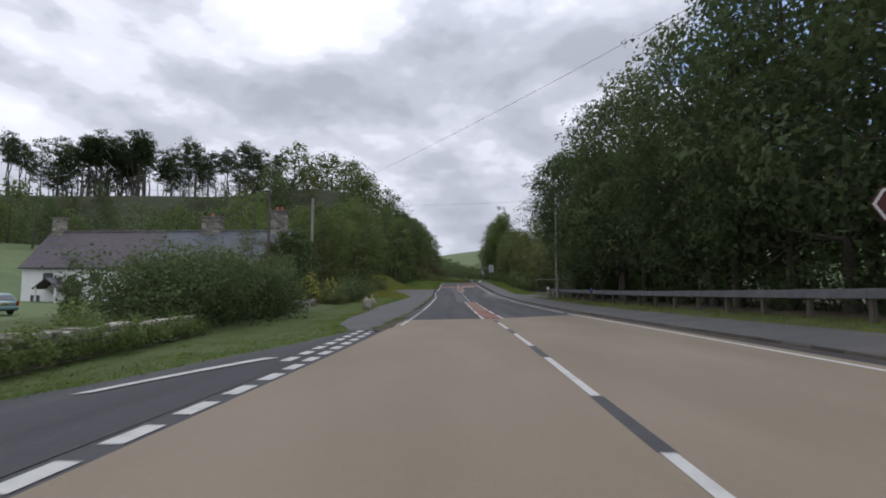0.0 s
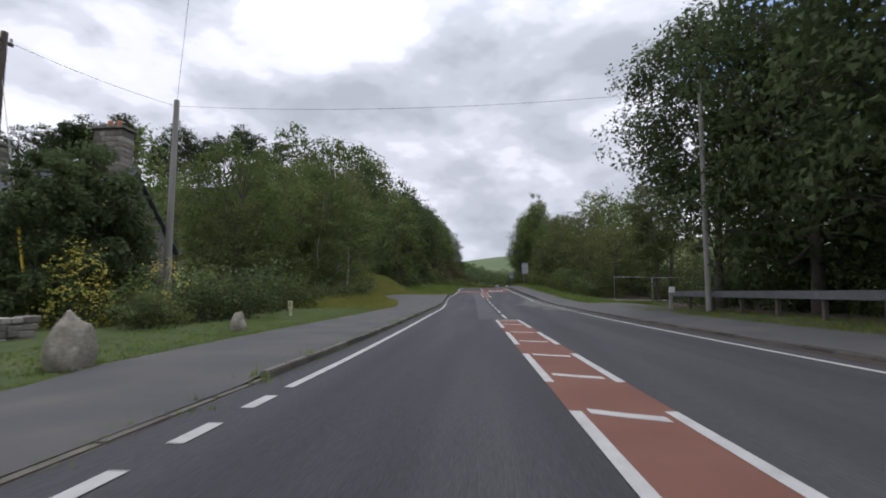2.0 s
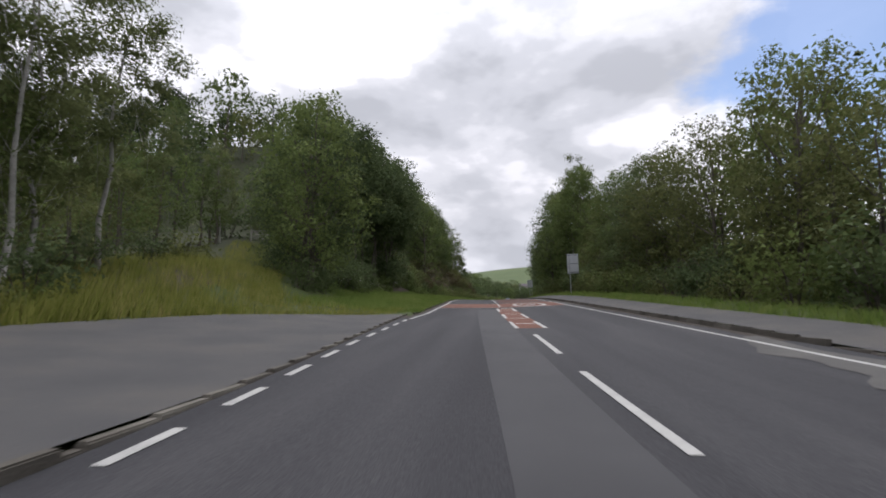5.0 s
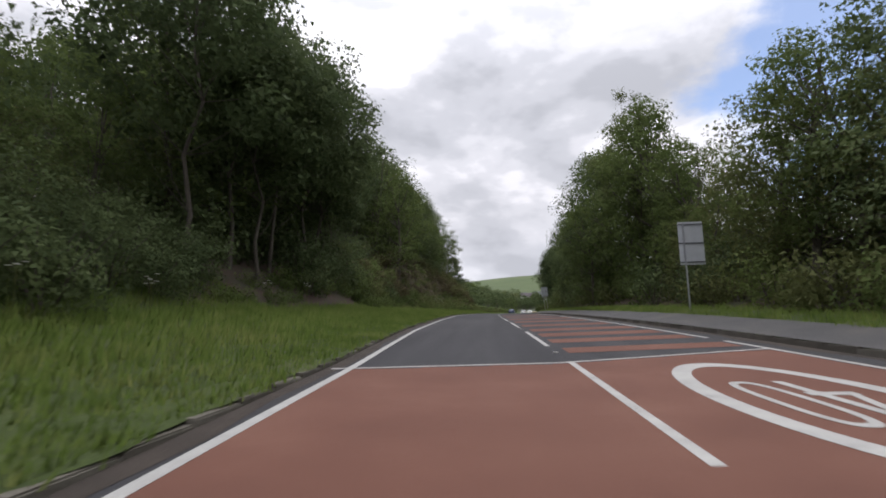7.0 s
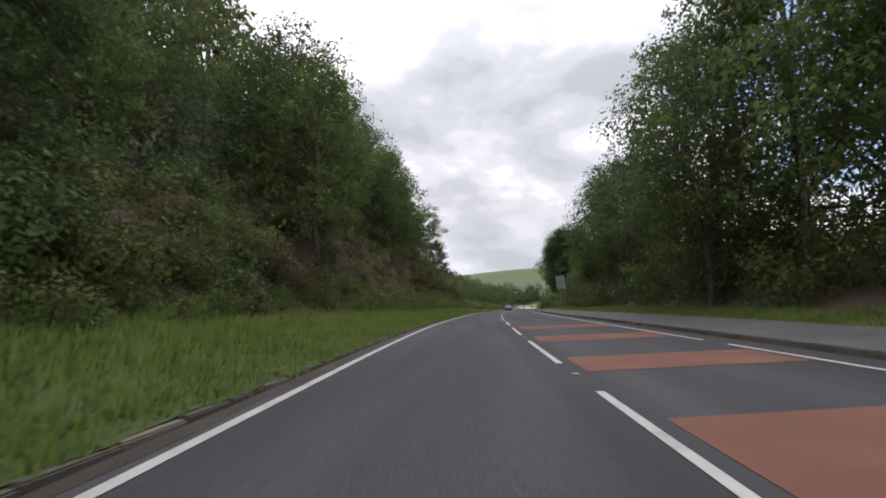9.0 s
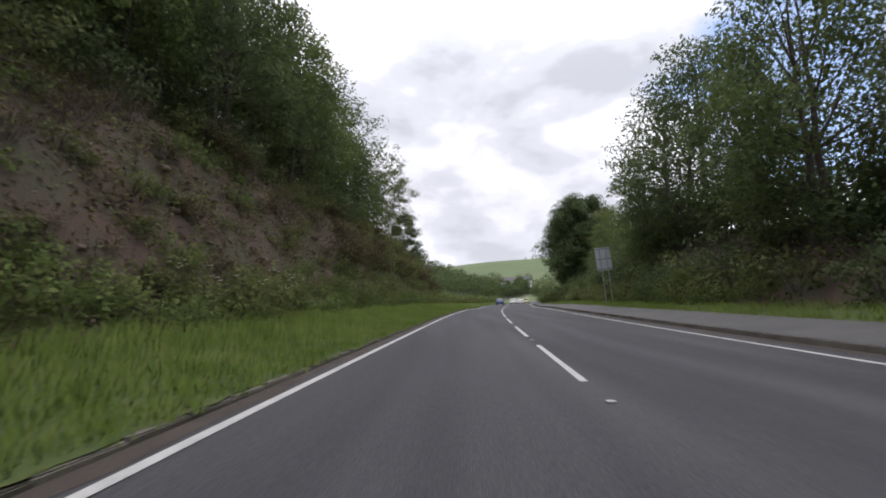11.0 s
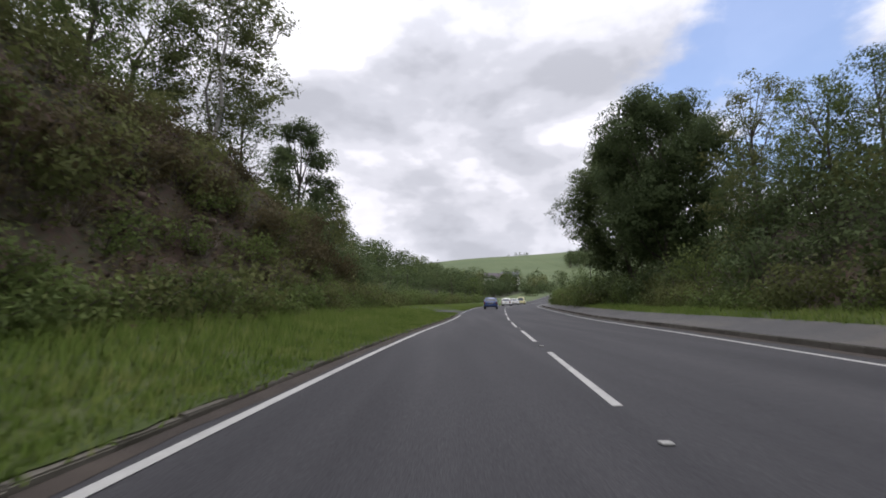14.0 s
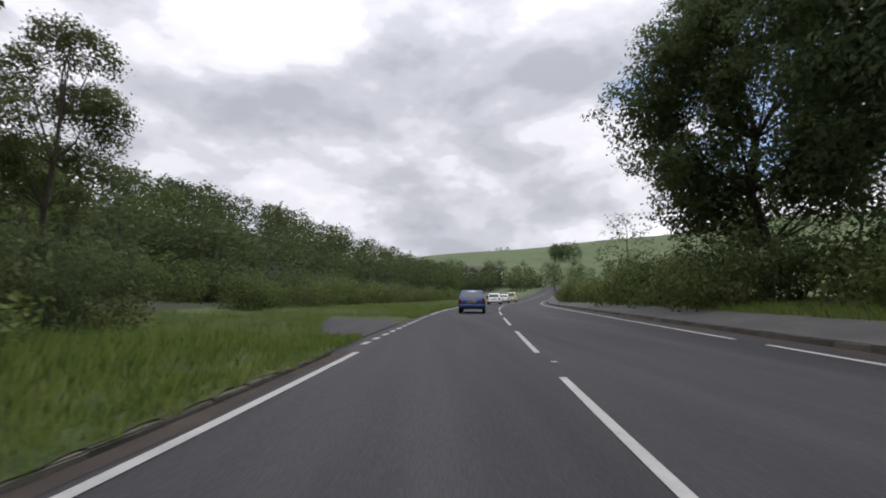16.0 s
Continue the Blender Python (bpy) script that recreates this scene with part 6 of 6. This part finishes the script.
# field gate at the top of the meadow ramp
def field_gate(y, u0, u1, label):
    x0, _, z0 = place(y, u0)
    g = thing("field_gate", pose(x0, y, z0), label, "gate")
    w = u1 - u0
    for px in (0.0, w):
        bm = bmesh.new(); box(bm, (0.15, 0.15, 1.6), (px, 0, 0.55), bevel=0.015); part("post", bm, POLEGREY, g)
    for k in range(5):
        bm = bmesh.new(); box(bm, (w - 0.2, 0.03, 0.085), (w / 2, 0, 0.25 + k * 0.23), bevel=0.008); part("bar", bm, POLEGREY, g)
    bm = bmesh.new(); box(bm, (math.hypot(w - 0.3, 0.95), 0.025, 0.07), (w / 2, 0.035, 0.7), (0, math.degrees(math.atan2(0.95, w - 0.3)), 0)); part("brace", bm, POLEGREY, g)


field_gate(130, -26.6, -23.0, "weathered grey five-bar field gate on the meadow ramp")

# ---- verge grass and weeds ----
def grass(name, n, yr, ufn, hfn, seed, label, w=0.0075, mat=BLADE, lift=-99.0):
    rng = np.random.default_rng(seed)
    # tussocks with single blades between them
    m = n // 16
    yt = rng.uniform(yr[0], yr[1], m)
    f = rng.random(m) ** 1.5
    pick = rng.integers(0, m, n)
    y = np.clip(yt[pick] + rng.normal(0, 0.11, n), yr[0], yr[1])
    a, b = ufn(y)
    u = a + (b - a) * f[pick] + rng.normal(0, 0.11, n)
    loose = rng.random(n) < 0.35
    u = np.where(loose, a + (b - a) * rng.random(n) ** 1.5, u)
    y = np.where(loose, np.clip(y + rng.normal(0, 0.6, n), yr[0], yr[1]), y)
    tall = rng.uniform(0.6, 1.3, m)[pick]
    x = ref_x(y) + u
    z = np.where(u > -4.0, np.maximum(ground_z(x, y), np.where(u < -2, road_z(y, u) + lift, -99.0)), ground_z(x, y))
    h = hfn(y, u) * rng.uniform(0.5, 1.2, n) * tall
    an = rng.uniform(0, 2 * np.pi, n)
    lean = rng.uniform(0.1, 0.6, n) * h
    # most blades bow along the road, chosen so their upper faces take light
    la = np.where(rng.random(n) < 0.88, rng.uniform(0.04, 0.96, n) * np.pi, rng.uniform(0, 2 * np.pi, n))
    ww = w * rng.uniform(0.7, 1.5, n)
    p0 = np.stack([x - np.cos(an) * ww, y - np.sin(an) * ww, z - 0.02], 1)
    p1 = np.stack([x + np.cos(an) * ww, y + np.sin(an) * ww, z - 0.02], 1)
    p2 = np.stack([x + np.cos(la) * lean, y + np.sin(la) * lean, z + h], 1)
    # every blade shows its face down the road
    flip = (np.cross(p1 - p0, p2 - p0)[:, 1] > 0)[:, None]
    p0, p1 = np.where(flip, p1, p0), np.where(flip, p0, p1)
    V = np.stack([p0, p1, p2], 1).reshape(-1, 3)
    nrm = np.repeat(np.array([0, 0, 1.0]) + rng.normal(0, 0.22, (n, 3)), 3, 0)
    nrm /= np.linalg.norm(nrm, axis=1)[:, None]
    ob = new(name, mesh_of(name, V, np.arange(n * 3).reshape(n, 3), mat, None, False, nrm))
    tagged(ob, label, "grass", kind="stuff")


grass("verge_grass", 175000, (97, 256), lambda y: (near_edge(y) - 0.56 - 0.04 * np.sin(y * 1.7), np.interp(y, [97, 160, 172, 253], [-9.2, -9.0, -7.6, -7.6])),
      lambda y, u: 0.12 + np.interp(y, [97, 150, 175], [0.18, 0.2, 0.24]) * sstep(-3.2, -6.0, u), 1, "long green verge grass below the bank", 0.014, BLADE, 0.08)
grass("slope_grass", 16000, (107, 124), lambda y: (np.full_like(y, -8.6), np.full_like(y, -16.5)), lambda y, u: 0.3 + 0 * y, 10, "long green grass at the edge of the wood", 0.014)
grass("far_verge_grass", 56000, (60, 262), lambda y: (right_edge(y) + 3.1 + np.interp(y, [53, 57, 66, 70], [0, 2.0, 2.0, 0]), right_edge(y) + 5.6),
      lambda y, u: 0.26 + 0 * y, 2, "green grass strip behind the far footway", 0.011)
grass("lawn_grass", 38000, (4, 62), lambda y: (np.interp(y, [4, 8, 12.5, 17, 19, 22, 28, 41, 57, 65], [-8.4, -5.7, -4.4, -3.8, -4.5, -5.5, -6.2, -6.2, -5.8, -5.7]), np.interp(y, [4, 20, 40, 62], [-8.6, -10.6, -9.6, -11.5])),
      lambda y, u: 0.055 + 0 * y, 3, "short mown grass verge by the gardens", 0.014)
grass("meadow_grass", 42000, (60, 99), lambda y: (np.interp(y, [57, 65, 75, 83, 90, 96, 99], [-5.8, -5.7, -7.1, -10.6, -8.6, -3.8, -3.3]), np.interp(y, [57, 80, 92, 99], [-12.5, -13.5, -18, -18])),
      lambda y, u: 0.2 + 0.5 * sstep(-7.2, -11, u), 4, "tall yellow-green meadow grass by the wood", 0.012, BLADE_DRY)
grass("rail_grass", 14000, (6, 60), lambda y: (right_edge(y) + 3.1, np.full_like(y, 11.8)), lambda y, u: 0.11 + 0 * y, 5, "rough dry grass below the timber rail", 0.009, BLADE_DRY)
grass("ramp_grass", 26000, (95, 128), lambda y: (-8.6 - 0.4 * (y - 95), -15.0 - 0.38 * (y - 95)), lambda y, u: 0.38 + 0 * y, 8, "tall pale meadow grass on the ramp", 0.013, BLADE_DRY)
grass("turning_grass", 34000, (267, 330), lambda y: (np.interp(y, [267, 270, 276, 282, 284], [LK - 0.2, -3.0, -3.0, -3.0, LK - 0.25]), np.interp(y, [267, 270, 276, 282, 284], [-3.1, -3.8, -6.0, -9.5, -12])), lambda y, u: 0.14 + 0 * y, 6, "green grass beyond the turning")
grass("junction_grass", 28000, (254, 284), lambda y: (np.interp(y, [254, 258.7, 267, 268, 284], [-3.3, -5.1, -7.3, -3.2, -3.2]), np.full_like(y, -16.0)), lambda y, u: 0.2 + 0 * y, 9, "rough grass slope beside the turning")
grass("soil_weeds", 2600, (17.5, 25.5), lambda y: (np.full_like(y, LK - 0.22), np.full_like(y, LK + 0.14)), lambda y, u: 0.05 + 0.05 * (np.sin(y * 1.9) > 0.3), 12, "weedy grass on the soil strip")
grass("kerb_weeds", 2600, (18, 76), lambda y: (np.full_like(y, LK - 0.2), np.full_like(y, LK + 0.12)), lambda y, u: 0.06 + 0.10 * (np.sin(y * 2.7) > 0.9) + 0 * y, 7, "weeds growing along the kerb", 0.01)


UMBEL = plain("creamy_petals", (0.42, 0.42, 0.36), 0.8, 0, 0.15, 8)


def umbel(y, u, h, seed):
    rng = random.Random(seed)
    x, y, z = place(y, u)
    p = thing("cow_parsley", pose(x, y, z, rng.uniform(-6, 6), rng.uniform(-6, 6), rng.uniform(0, 360)), "white-flowered wild parsley plant in the verge", "wildflower", "wild flowers on the verges")
    bm = bmesh.new()
    rod(bm, (0, 0, -0.05), (0, 0, h), 0.008, 0.005, 5)
    heads = []
    for k in range(4):
        a = k * 1.6 + rng.random()
        e = (math.cos(a) * 0.14, math.sin(a) * 0.14, h + rng.uniform(-0.1, 0.12))
        rod(bm, (0, 0, h * 0.7), e, 0.005, 0.003, 4); heads.append(e)
    part("stem", bm, LEAF_OLIVE, p)
    for e in heads:
        bm = bmesh.new()
        for q in range(9):
            a, r = q * 2.4, 0.06 * math.sqrt(q / 9)
            box(bm, (0.025, 0.025, 0.012), (e[0] + math.cos(a) * r, e[1] + math.sin(a) * r, e[2] + 0.01 - r * 0.2), (0, 0, q * 30))
        part("flower_head", bm, UMBEL, p)


umbels = random.Random(21)
for k in range(14):
    umbel(umbels.uniform(70, 84), umbels.uniform(-12.5, -11), umbels.uniform(0.8, 1.2), k)
for k in range(8):
    umbel(umbels.uniform(108, 130), umbels.uniform(-9.6, -9.0), umbels.uniform(0.8, 1.2), 30 + k)
for k in range(15):
    umbel(umbels.uniform(176, 185), umbels.uniform(-8.2, -7.1), umbels.uniform(1.0, 1.35), 60 + k)
for k in range(9):
    umbel(umbels.uniform(195, 245), umbels.uniform(11.6, 12.4), umbels.uniform(0.7, 1.1), 90 + k)


# loose broken rock on the steep cutting
def scree(n, seed):
    rng = np.random.default_rng(seed)
    bm = bmesh.new(); bmesh.ops.create_icosphere(bm, subdivisions=1, radius=1.0)
    v0 = np.array([v.co[:] for v in bm.verts]); f0 = np.array([[v.index for v in f.verts] for f in bm.faces]); bm.free()
    v0 = np.clip(v0, -0.75, 0.75)
    V, F = [], []
    for k in range(n):
        y, u = rng.uniform(169, 236), -7.6 - 5.0 * rng.random() ** 1.4
        x = float(ref_x(y)) + u
        sz = rng.uniform(0.035, 0.13) * (1.6 if rng.random() < 0.06 else 0.8) * np.array([1.2, 1.4, 0.85]) * rng.uniform(0.7, 1.3, 3)
        a = rng.uniform(0, 6.28); ca, sa = math.cos(a), math.sin(a)
        p = v0 * (1 + rng.normal(0, 0.24, v0.shape)) * sz
        p = np.stack([p[:, 0] * ca - p[:, 1] * sa, p[:, 0] * sa + p[:, 1] * ca, p[:, 2]], 1) + np.array([x, y, float(ground_z(x, y)) + sz[2] * 0.3])
        F.append(f0 + len(V) * len(v0)); V.append(p)
    ob = new("scree", mesh_of("scree", np.concatenate(V), np.concatenate(F), material("broken_rock", [(0.2, (0.05, 0.036, 0.028)), (0.5, (0.09, 0.064, 0.05)), (0.8, (0.15, 0.115, 0.092))], 1.5, 20, 0.95, 0.6, island=0.5)))
    tagged(ob, "broken reddish-brown rock on the cutting slope", "rock", kind="stuff")


scree(2600, 4)

def litter(n, seed, mat, size, label):
    """Dead leaves, moss and small weeds lying over the cutting."""
    rng = np.random.default_rng(seed)
    patch_y, patch_u = rng.uniform(150, 248, n // 14), -7.4 - 6.4 * rng.random(n // 14)
    k = rng.integers(0, len(patch_y), n)
    y, u = patch_y[k] + rng.normal(0, 0.6, n), patch_u[k] + rng.normal(0, 0.42, n)
    x = ref_x(y) + u
    c = np.stack([x, y, ground_z(x, y) + rng.uniform(0.0, 0.22, n)], 1)
    V, F, NN = leaf_quads(rng, c, 0.03, size, 0.2, 0.6, np.tile(np.array([0.35, -0.2, 0.75]), (n, 1)))
    ob = new("bank_litter", mesh_of("bank_litter", V, F, mat, None, False, NN))
    tagged(ob, label, "undergrowth", kind="stuff")


litter(60000, 51, LEAF_BROWN, 0.15, "dead brown leaves and bracken over the cutting")
litter(34000, 52, LEAF_OLIVE, 0.13, "small olive weeds and moss over the cutting")

# ---- scrub on the bare places of the banks ----
for y, u, s, sz in [(211, 12.6, 1.2, 1.3), (214, 13.6, 1.3, 1.3), (217.5, 14.2, 1.4, 1.3), (221, 13.4, 1.3, 1.3), (215.5, 15.8, 1.4, 1.15), (224.5, 14.4, 1.3, 1.2), (219.5, 16.0, 1.4, 1.15)]:
    plant("bush", y, u, s, sz=sz)
plant("ash", 160, 12.0, 0.78)
